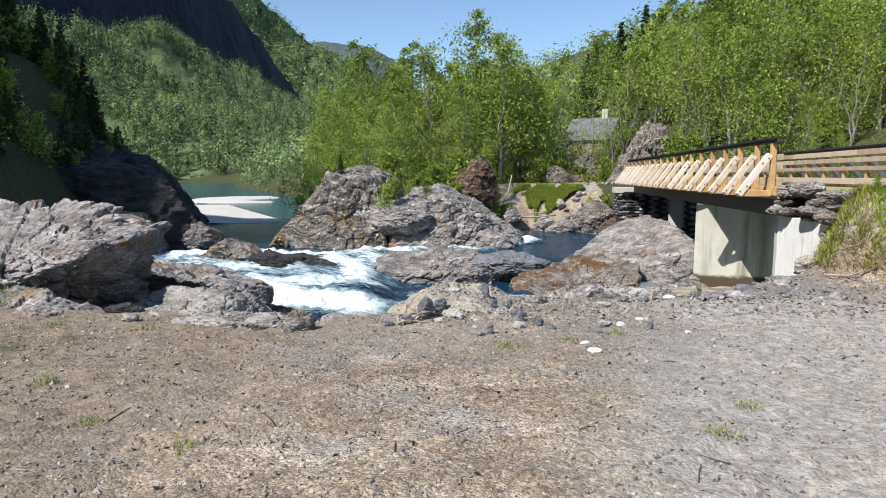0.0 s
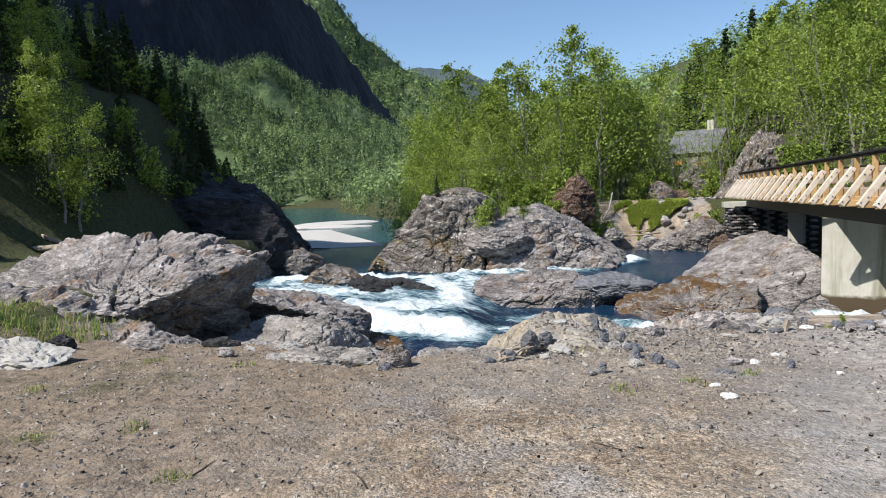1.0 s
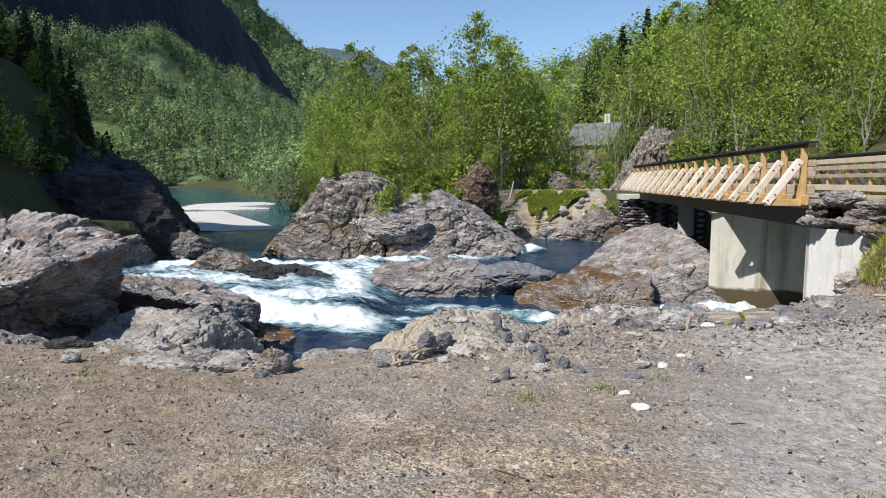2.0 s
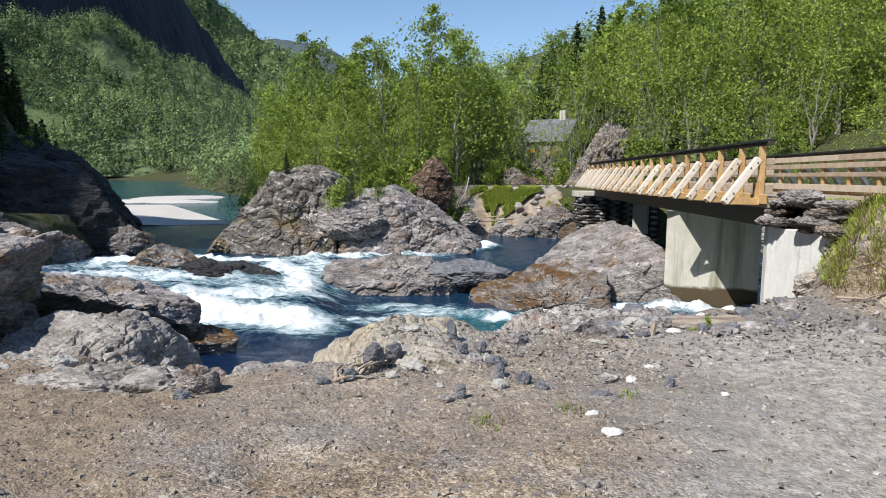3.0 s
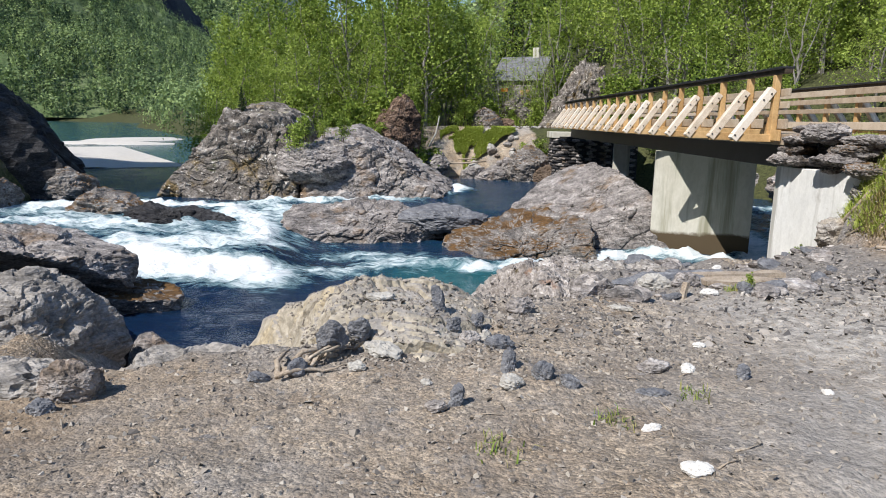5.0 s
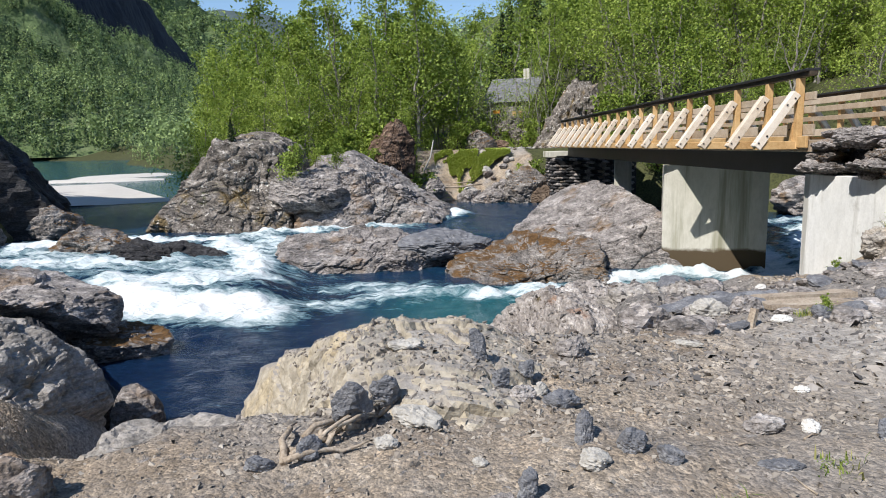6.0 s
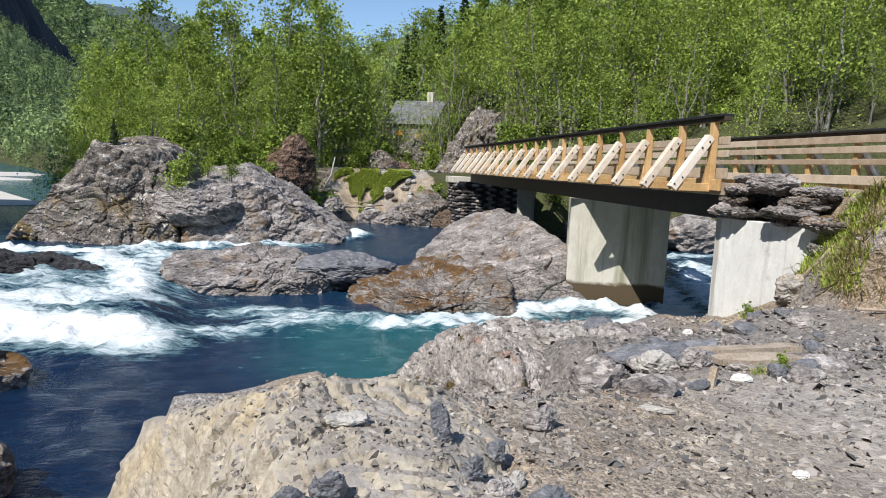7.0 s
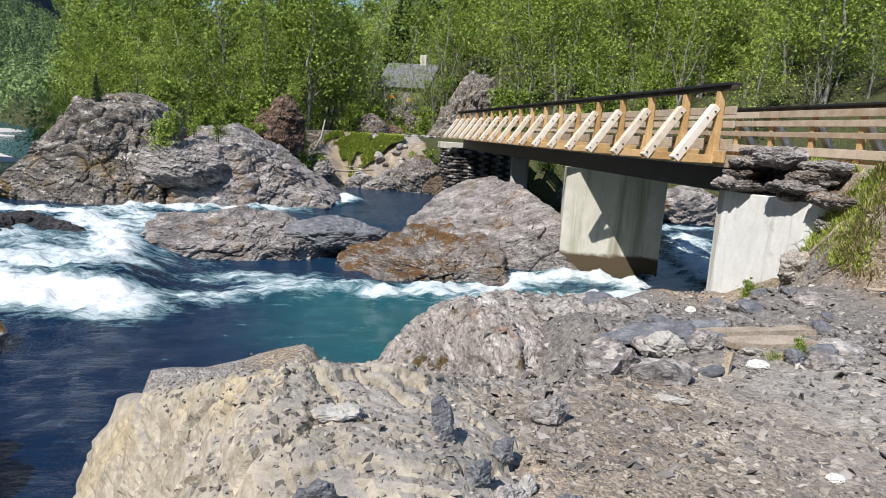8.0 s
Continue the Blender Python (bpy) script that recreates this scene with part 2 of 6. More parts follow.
M_GREAT = make_material("brown_grey_weathered_rock", [(0.05, 0.043, 0.036), (0.115, 0.10, 0.087), (0.18, 0.158, 0.14), (0.34, 0.31, 0.28)], 1.6, (0.9, 1, 1.3), 0.9, 1.0, 7, 0.08,
                        patches=[((0.16, 0.115, 0.055), 0.8, 0.56, 0.10), ((0.50, 0.47, 0.43), 4.2, 0.59, 0.05), ((0.055, 0.07, 0.022), 1.5, 0.64, 0.06)], top=((0.27, 0.245, 0.18), 0.95, 0.15, 1.1), fine=0.5, turn=ROCK_TURN, speckle=0.75, span=0.14)
M_RED = make_material("red_brown_rock", [(0.025, 0.017, 0.013), (0.075, 0.046, 0.032), (0.14, 0.09, 0.062), (0.26, 0.19, 0.15)], 1.6, (0.8, 1, 1.8), 0.9, 1.0, 6, 0.1, top=((0.05, 0.075, 0.015), 0.9, 0.2, 1.5), speckle=0.65, span=0.10)
M_ROCK_LICHEN = make_material("lichened_rock", [(0.06, 0.053, 0.05), (0.16, 0.143, 0.135), (0.255, 0.232, 0.222), (0.42, 0.39, 0.375)], 1.4, (0.8, 0.9, 2.0), 0.9, 1.0, 8, 0.08,
                              patches=[((0.19, 0.125, 0.078), 1.3, 0.56, 0.1), ((0.08, 0.072, 0.066), 3.0, 0.61, 0.05)], top=((0.40, 0.36, 0.33), 0.85, 0.25, 6.0), fine=0.5, turn=ROCK_TURN, speckle=0.6, span=0.14)
M_SLATE = make_material("blue_slate", [(0.06, 0.062, 0.07), (0.135, 0.137, 0.15), (0.31, 0.31, 0.32)], 5, (1, 1, 3), 0.6, 0.8, 25, 0.02, coords="object", fine=0.5)
M_PALE = make_material("pale_stone", [(0.22, 0.205, 0.185), (0.37, 0.35, 0.32), (0.50, 0.48, 0.45)], 4, (1, 1, 2), 0.85, 0.6, 20, 0.015, coords="object")
M_WHITE = make_material("white_quartz", [(0.46, 0.44, 0.41), (0.58, 0.56, 0.53), (0.70, 0.69, 0.67)], 4, rough=0.7, bump=0.5, bump_scale=20, bump_depth=0.01, coords="object")
M_DRIFT = make_material("grey_driftwood", [(0.12, 0.09, 0.065), (0.32, 0.26, 0.20), (0.46, 0.40, 0.33)], 6, (1, 1, 1), 0.85, 0.8, 35, 0.01, fine=0.6)
M_CONCRETE = make_material("concrete", [(0.40, 0.385, 0.325), (0.52, 0.50, 0.43), (0.62, 0.60, 0.54)], 0.7, (1, 1, 0.4), 0.85, 0.4, 20, 0.008,
                           patches=[((0.36, 0.35, 0.31), 0.9, 0.60, 0.15)], streaks=((0.27, 0.26, 0.19), 2.2, 0.52, 0.14), stain=((0.085, 0.062, 0.036), -1.52, 0.10))
M_CONCRETE_WHITE = make_material("white_concrete", [(0.60, 0.59, 0.56), (0.70, 0.69, 0.66), (0.77, 0.76, 0.74)], 0.9, (1, 1, 0.5), 0.85, 0.5, 18, 0.01,
                                 patches=[((0.48, 0.46, 0.42), 1.6, 0.62, 0.1)], streaks=((0.42, 0.40, 0.36), 3.0, 0.55, 0.10), speckle=0.08)
M_WOOD = make_material("yellow_timber", [(0.36, 0.21, 0.085), (0.50, 0.32, 0.145), (0.60, 0.41, 0.21)], 3, (1, 1, 1), 0.7, 0.4, 30, 0.004, random_tint=0.2)
M_WOOD_PALE = make_material("weathered_pale_timber", [(0.52, 0.43, 0.33), (0.68, 0.59, 0.49), (0.76, 0.69, 0.60)], 4, (1, 1, 1), 0.75, 0.4, 30, 0.004, random_tint=0.2)
M_WOOD_OLD = make_material("brown_plank", [(0.28, 0.215, 0.15), (0.40, 0.325, 0.245), (0.50, 0.425, 0.34)], 3, (1, 1, 1), 0.75, 0.4, 30, 0.004, random_tint=0.25)
# Shade under the rail cap is put into this dark timber colour.
M_CAP_SHADE = make_material("cap_shaded_timber", [(0.03, 0.022, 0.015), (0.06, 0.045, 0.03), (0.10, 0.075, 0.05)], 4, rough=0.7, bump=0.3, bump_scale=30, bump_depth=0.004)
M_DARK = make_material("dark_steel", [(0.02, 0.02, 0.022), (0.035, 0.035, 0.038)], 2, rough=0.5, bump=0.1, metallic=0.2)
M_BARK = make_material("birch_bark", [(0.07, 0.06, 0.05), (0.19, 0.175, 0.155), (0.36, 0.345, 0.32)], 2.5, (1, 1, 0.5), 0.8, 0.3, 20, 0.01)
M_BARK_DARK = make_material("spruce_bark", [(0.06, 0.045, 0.035), (0.11, 0.085, 0.065)], 3, rough=0.9)
M_MOUNTAIN = make_material("mountain_slope", [(0.07, 0.105, 0.04), (0.10, 0.145, 0.055), (0.16, 0.18, 0.10)], 0.02, rough=0.95, bump=1.0, bump_scale=0.15, bump_depth=3.0)
M_SAND = make_material("pale_gravel_bar", [(0.42, 0.395, 0.36), (0.56, 0.535, 0.50)], 2, rough=0.95)


# ---- building helpers ----
def mesh_from(verts, faces, name, smooth_shade=False):
    me = bpy.data.meshes.new(name)
    me.from_pydata(np.asarray(verts).tolist(), [], faces if isinstance(faces, list) else faces.tolist())
    if smooth_shade:
        me.polygons.foreach_set("use_smooth", [True] * len(me.polygons))
    return me


def part(name, data, material, parent=None, label=""):
    """Links a bmesh or mesh as one mesh object, under a thing or a part if given."""
    if isinstance(data, bmesh.types.BMesh):
        me = bpy.data.meshes.new(name)
        data.to_mesh(me)
        data.free()
    else:
        me = data
    if material and not me.materials:
        me.materials.append(material)
    ob = new(name, me)
    if parent:
        ob.parent = parent
    if label:
        ob["label"] = label
    return ob


def add_box(bm, size, m, bevel=0.0):
    r = bmesh.ops.create_cube(bm, size=1.0, matrix=m @ Matrix.Diagonal((*size, 1)))
    if bevel:
        edges = {e for v in r["verts"] for e in v.link_edges}
        bmesh.ops.bevel(bm, geom=list(edges), offset=bevel, segments=1, affect="EDGES")


def beam(a, b, width, height, up=(0, 0, 1), bevel=0.008):
    """A squared timber from a to b."""
    a, b = Vector(a), Vector(b)
    d = (b - a).normalized()
    side = d.cross(Vector(up)).normalized()
    top = side.cross(d)
    m = Matrix((side, d, top)).transposed().to_4x4()
    m.translation = (a + b) / 2
    bm = bmesh.new()
    add_box(bm, (width, (b - a).length, height), m, bevel)
    return bm


def sheet(xs, ys, height, name):
    """A ground sheet over the given grid lines."""
    gx, gy = np.meshgrid(xs, ys)
    x, y = gx.ravel(), gy.ravel()
    z = height(x, y)
    nx, ny = len(xs), len(ys)
    i = np.arange((nx - 1) * (ny - 1))
    a = i // (nx - 1) * nx + i % (nx - 1)
    faces = np.stack((a, a + 1, a + nx + 1, a + nx), axis=1)
    return mesh_from(np.stack((x, y, z), axis=1), faces, name, True)


def spread(a, b, step, lo, hi, grow):
    """Grid lines at even steps from a to b, then wider and wider out to lo and hi."""
    mid = list(np.arange(a, b, step))
    out, d, v = [], step, b
    while v < hi:
        out.append(v)
        d *= grow
        v += d
    out.append(hi)
    pre, d, v = [], step, a - step
    while v > lo:
        pre.append(v)
        d *= grow
        v -= d
    pre.append(lo)
    return np.array(pre[::-1] + mid + out)


SPHERES = {}


def unit_sphere(level):
    if level not in SPHERES:
        bm = bmesh.new()
        bmesh.ops.create_icosphere(bm, subdivisions=level, radius=1.0)
        bm.verts.ensure_lookup_table()
        SPHERES[level] = (np.array([v.co[:] for v in bm.verts]), [[v.index for v in f.verts] for f in bm.faces])
        bm.free()
    return SPHERES[level]


def rock_mesh(half, seed, level=6, planes=(), facets=10, sharp=26, strata=0.05, strata_step=0.30, lean=(0.35, 0.2, 1.0), rough=0.07, grain=0.03, broken=1.0):
    """An angular block: cutting planes (nx, ny, nz, metres from the middle) and random chips, layered ledges, then finer breakage."""
    rng = np.random.default_rng(seed)
    dirs, faces = unit_sphere(level)
    half = np.array(half, float)
    n = rng.normal(size=(facets, 3))
    n /= np.linalg.norm(n, axis=1)[:, None]
    d = rng.uniform(0.86, 1.08, facets)
    for px, py, pz, metres in planes:
        v = np.array((px, py, pz), float)
        v = v / np.linalg.norm(v) * half
        n = np.vstack((n, v / np.linalg.norm(v)))
        d = np.append(d, metres / np.linalg.norm(v))
    q = np.clip(dirs @ n.T, 0, None) / d
    r = (q ** sharp).sum(axis=1) ** (-1 / sharp)
    p = dirs * np.clip(r, 0, 1.2)[:, None] * half
    size = float(np.mean(half))
    l = np.array(lean) / np.linalg.norm(lean)
    w = p / size
    u = (w @ l) / strata_step + 0.7 * fbm(w * 1.1 + seed, 3)
    saw = u - np.floor(u)
    ledge = np.where(saw < 0.8, saw / 0.8, (1 - saw) / 0.2) - 0.5
    patchy = np.clip(0.5 + fbm(w * 1.4 + seed * 0.7, 2), 0, 1)
    flat = w - np.outer(w @ l, l)
    along = fbm(flat * 2.4 + np.outer(w @ l, l) * 9 + seed * 1.7, 4, 0.6)
    terrace = np.round(fbm(w * 1.5 + seed * 3.7, 3) * 4) / 4
    crack = np.clip(0.07 - np.abs(fbm(w * 2.1 + seed * 5.1, 3)), 0, 1) * 14
    amount = size * (0.045 * terrace - 0.035 * crack + strata * ledge * patchy + rough * fbm(w * 1.7 + seed * 2.3, 3) + grain * (0.55 * along + 0.5 * fbm(w * 8 + seed, 4, 0.6)))
    if broken:
        deep = np.outer(w @ l, l)
        bend = 0.16 * np.stack([fbm(w * 2.2 + seed + 9 * k, 2) for k in range(3)], axis=1)
        for flat_rate, deep_rate, step, cleft in ((1.7, 4.2, 0.055, 0.05), (4.3, 11.0, 0.022, 0.018)):
            value, edge = shards((w - deep + bend) * flat_rate + (deep + bend * 0.5) * deep_rate + seed * 0.37, seed % 97)
            amount += size * broken * (step * value - cleft * np.clip(1 - edge / 0.10, 0, 1))
    return p + dirs * amount[:, None], faces


def rock(name, centre, half, seed, material, label, turn=0.0, **more):
    category = more.pop("category", "rock")
    p, faces = rock_mesh(half, seed, **more)
    ob = part(name, mesh_from(p, faces, name, False), material)
    ob.matrix_world = pose(*centre, 0, 0, turn)
    return tagged(ob, label, category)


# ---- the lie of the land ----
RIVER = np.array([(-16, 24), (-9, 18), (-4.8, 15.6), (-3.3, 13.8), (-2.7, 12.0), (-1.7, 11.9), (-1.2, 14.0), (0.4, 14.9), (2.2, 16.2), (4.6, 17.6), (7.2, 18.6), (9.6, 19.6), (14, 18.5), (45, 10),
                  (60, 22), (24, 36), (15.5, 42), (12.5, 45), (9, 46.5), (5, 48.5), (2.2, 44), (-1, 41), (-10, 41), (-12.5, 50), (-15, 70), (-22, 100),
                  (-33, 120), (-78, 225), (-60, 300), (-170, 330), (-150, 180), (-75, 100), (-34, 62), (-16, 45), (-14, 36), (-15, 30)], float)


def river_distance(x, y):
    """Signed distance to the water's outline, negative in the water."""
    best = np.full(x.shape, 1e9)
    inside = np.zeros(x.shape, bool)
    a = RIVER
    b = np.roll(RIVER, -1, axis=0)
    for (x0, y0), (x1, y1) in zip(a, b):
        dx, dy = x1 - x0, y1 - y0
        k = np.clip(((x - x0) * dx + (y - y0) * dy) / (dx * dx + dy * dy), 0, 1)
        best = np.minimum(best, (x - x0 - k * dx) ** 2 + (y - y0 - k * dy) ** 2)
        cross = ((y0 > y) != (y1 > y)) & (x < (x1 - x0) * (y - y0) / (y1 - y0 + 1e-12) + x0)
        inside ^= cross
    d = np.sqrt(best)
    return np.where(inside, -d, d)


def land(x, y):
    near = 0.50 - 0.02 * np.clip(y, -30, 12)
    near -= (0.34 * smooth(11.2, 13.6, y) * smooth(7.6, 5.8, x) + 0.98 * smooth(13.8, 16.8, y)) * smooth(1.1, 2.2, x)
    near -= 1.05 * smooth(10.9, 13.0, y) * smooth(3.9, 2.7, x) * smooth(0.7, 1.4, x)
    near -= 2.1 * smooth(10.6, 11.3, y) * smooth(-7.8, -6.8, x) * smooth(-3.5, -4.4, x) * smooth(19, 17, y)
    near -= 1.5 * smooth(9.15, 10.0, y) * smooth(-2.9, -2.3, x) * smooth(-0.8, -1.2, x) + 0.7 * smooth(9.6, 11.4, y) * smooth(-5.8, -5.0, x) * smooth(-2.0, -2.8, x)
    near -= 0.9 * smooth(12.6, 14.0, y) * smooth(-2.0, -1.0, x) * smooth(2.6, 1.6, x)
    near -= 1.3 * smooth(9.5, 10.1, y) * smooth(13.8, 12.8, y) * smooth(-1.6, -1.0, x) * smooth(1.5, 0.9, x)
    near += 1.75 * smooth(8.4, 9.8, x) * smooth(15.6, 13.6, y) * smooth(11.5, 13.8, y)
    cone = np.interp(y, (14.4, 15.3, 15.6, 15.95, 17.1, 17.9), (1.85, 1.12, 0.60, 0.05, -0.48, -0.95)) - 2.3 * np.clip(8.45 - x, 0, 0.5) - 1.2 * np.clip(7.95 - x, 0, 9)
    cone = np.where(x > 8.9, np.maximum(cone, 3.0 * smooth(17.95, 17.5, y) - 1.25), cone)
    cone -= 1.5 * np.clip(14.0 - y, 0, 9)
    near = np.where((y > 12.0) & (y < 17.9) & (x < 40), np.maximum(near, cone), near)
    near -= 4.0 * smooth(17.6, 18.3, y) * smooth(7.6, 8.6, x) * smooth(30, 20, y)
    near += 0.35 * smooth(-5.5, -8.5, x) * smooth(7.0, 10, y)
    # High ground behind and left, out of view, added to shade the left bank.
    back = smooth(14, 0, y)
    shading_ridge = np.minimum(3.3 * np.clip(-31.5 - x, 0, 200), 60) * smooth(38, 22, y) * smooth(-6, 8, y)
    left = np.clip(-17.5 - 5.0 * back - 0.55 * np.clip(y - 40, 0, 400) - x, 0, 200)
    flank = np.minimum((1.15 + 0.25 * back) * left, 5.0 + 0.42 * left + 70 * back)
    near += np.maximum(flank * smooth(85, 52, y), shading_ridge)
    far = 1.4 + 0.40 * np.clip(0.90 * (x - 13) + 0.34 * (y - 52), 0, 260) - 1.2 * smooth(6, -14, x) * smooth(80, 45, y)
    far += 3.0 * smooth(90, 260, y) + 0.2 * smooth(3, 6, x) * smooth(15, 12, x) * smooth(62, 56, y)
    w = smooth(22, 36, y - 0.75 * np.clip(-x - 13, 0, 200) - 1.6 * np.clip(-x - 17, 0, 18))
    return near * (1 - w) + far * w


def ground_height(x, y):
    d = river_distance(x, y) + 0.35 * fbm2(x, y, 2.2, 3, seed=5)
    bank = smooth(-1.2, 0.7, d) * (1 - smooth(34, 42, y)) + smooth(-1.2, 5.5 - 2.5 * smooth(2, 5, x) * smooth(16, 12, x), d) * smooth(34, 42, y)
    z = -3.6 + (land(x, y) + 3.6) * bank
    away = smooth(20, 60, np.hypot(x, y - 10))
    z += 0.05 * fbm2(x, y, 1.6, 4, seed=2) * bank + 0.034 * fbm2(x, y, 0.30, 3, seed=3) * (1 - away) * bank + away * 0.7 * fbm2(x, y, 9, 3, seed=4) * bank
    return z


def ground_at(x, y):
    return float(ground_height(np.array([float(x)]), np.array([float(y)]))[0])


xs, ys = spread(-7, 9.5, 0.10, -2500, 2500, 1.07), spread(3.5, 18, 0.10, -1500, 3500, 1.07)
ground = part("ground", sheet(xs, ys, ground_height, "ground"), M_GROUND)
gco = np.empty(len(ground.data.vertices) * 3)
ground.data.vertices.foreach_get("co", gco)
gx, gy = gco[0::3], gco[1::3]
green = np.maximum.reduce([smooth(38, 44, gy), smooth(-13, -17, gx), smooth(15, 20, gx) * smooth(17, 22, gy)])
green *= 1 - smooth(2.6, 3.4, gx) * smooth(10.5, 9.5, gx) * smooth(56, 54, gy) * smooth(46, 47, gy)
green *= 1 - smooth(5.5, 7, gx) * smooth(12.5, 11, gx) * smooth(51.5, 53, gy) * smooth(58, 56, gy)
green = np.maximum(green, 0.33 * smooth(7.4, 8.4, gx) * smooth(12.8, 13.8, gy) * smooth(9.9, 9.3, gx))
green = np.maximum(green, 0.7 * smooth(-5.2, -7.5, gx) * smooth(7.5, 10, gy))
green = np.maximum(green, 0.46 * smooth(-1.6, -3.6, gx) * smooth(9.6, 8.2, gy) * smooth(0, 3, gy))
cover = ground.data.attributes.new("cover", "FLOAT", "POINT")
cover.data.foreach_set("value", green)
road_grey = ground.data.attributes.new("road", "FLOAT", "POINT")
road_grey.data.foreach_set("value", smooth(9.2, 9.7, gx) * smooth(16, 12, gx) * smooth(6, 9, gy) * smooth(18.5, 17.5, gy) + smooth(0.5, 3.2, gx - 0.25 * (gy - 5)) * smooth(15, 12, gy) * smooth(7.6, 6.2, gx - 0.6 * np.clip(9 - gy, 0, 9)) + 1.2 * smooth(5.6, 6.6, gx) * smooth(14, 12.5, gx) * smooth(50.4, 51.0, gy + 0.5 * np.clip(gx - 8.5, 0, 3)) * smooth(55.5, 54.5, gy))
earth = ground.data.attributes.new("earth", "FLOAT", "POINT")
earth.data.foreach_set("value", 0.85 * smooth(1.2, -2.6, gx) * smooth(13, 9, gy))
slate_part = ground.data.attributes.new("slate", "FLOAT", "POINT")
slate_part.data.foreach_set("value", np.maximum(smooth(1.5, 2.8, gx) * smooth(10.6, 12.2, gy) * smooth(19, 18, gy) * smooth(8.0, 6.8, gx), 0.5 * smooth(-2.2, -0.4, gx) * smooth(5.0, 2.8, gx) * smooth(6.0, 7.8, gy) * smooth(11.5, 10.5, gy)))
tagged(ground, "brown earth and grey gravel ground sloping to the river", "ground", kind="structure")



# ---- water ----
NEAR_RAPIDS = (
    ((-9.5, 23.9), (-5.0, 22.5), (-2.6, 21.8), 1.0, 1.25),
    ((-7.0, 24.6), (-4.6, 24.0), (-3.0, 24.6), 0.9, 0.95),
    ((-3.4, 25.0), (-3.9, 28.4), (-5.2, 31.0), 0.9, 1.0),
    ((-12.5, 31.4), (-9.5, 33.0), (-5.6, 32.4), 1.0, 1.15),
    ((-5.0, 34.2), (-1.0, 35.2), (2.2, 36.4), 0.6, 0.95),
    ((2.0, 37.6), (3.0, 38.2), (4.2, 40.0), 0.8, 1.2),
    ((-1.4, 22.6), (0.6, 23.2), (2.4, 23.6), 0.9, 0.66))
SIDE_RAPIDS = (
    ((-0.8, 24.6), (1.2, 24.2), (3.2, 23.2), 0.8, 0.6),
    ((3.0, 23.0), (5.5, 23.2), (7.6, 24.4), 0.8, 0.84),
    ((5.0, 22.0), (8.0, 22.4), (11.0, 22.6), 0.8, 0.74),
    ((7.0, 24.6), (9.2, 24.9), (11.6, 23.9), 0.75, 0.98),
    ((12.0, 27.0), (13.5, 30.0), (15.0, 33.0), 1.3, 0.85),
    ((13.6, 29.0), (12.9, 26.4), (11.2, 22.6), 1.0, 0.9),
    ((18.0, 32.0), (16.0, 29.0), (13.8, 24.8), 1.0, 0.85),
    ((10.2, 24.3), (11.2, 22.6), (10.6, 20.9), 0.9, 0.85),
    ((17.0, 34.0), (19.0, 35.0), (22.0, 35.0), 0.8, 0.8))
FAR_RAPIDS = (
    ((-13.0, 27.5), (-10.0, 27.8), (-7.5, 26.6), 0.7, 0.72),
    ((-8.8, 29.6), (-7.0, 29.8), (-4.8, 29.4), 0.5, 0.8),
    ((-12.0, 25.6), (-8.0, 26.0), (-5.0, 26.6), 0.8, 0.62),
    ((-13.5, 31.0), (-8.5, 29.5), (-4.2, 25.4), 2.8, 0.62),
    ((-14.0, 28.6), (-11.0, 28.0), (-8.0, 27.4), 1.2, 0.85),
    ((-4.6, 33.4), (-3.4, 31.6), (-3.9, 29.0), 1.0, 0.8),
    ((-6.5, 33.6), (-2.0, 34.6), (1.5, 35.6), 0.9, 0.6))
WHITE_WATER = NEAR_RAPIDS + SIDE_RAPIDS + FAR_RAPIDS


def foam_amount(x, y):
    """Where the stream breaks into white water, 0..1.3."""
    f = np.zeros_like(x)
    for p0, p1, p2, wide, amount in WHITE_WATER:
        for (x0, y0), (x1, y1) in ((p0, p1), (p1, p2)):
            dx, dy = x1 - x0, y1 - y0
            k = np.clip(((x - x0) * dx + (y - y0) * dy) / (dx * dx + dy * dy), 0, 1)
            d2 = (x - x0 - k * dx) ** 2 + (y - y0 - k * dy) ** 2
            f = np.maximum(f, amount * np.exp(-d2 / (2 * (0.75 * wide) ** 2)))
    return f


def water_height(x, y):
    left = smooth(21.5, 23.2, y + 0.12 * x) * smooth(-1.4, -3.2, x)
    upper = np.maximum(left, smooth(29.5, 33.5, y) * smooth(16, 11, x) + 0.6 * smooth(27, 34, y) * smooth(9, 12, x))
    z = -2.1 + 0.45 * np.clip(upper, 0, 1)
    f = np.clip(foam_amount(x, y), 0, 1)
    calm = smooth(40, 55, y)
    z += (1 - calm) * (0.05 * fbm2(x, y, 1.3, 3, seed=7) + f * (0.17 * fbm2(x, y, 0.9, 4, 0.6, seed=8) + 0.16 * np.abs(fbm2(x, y, 0.45, 3, 0.6, seed=18)) + 0.06))
    return z


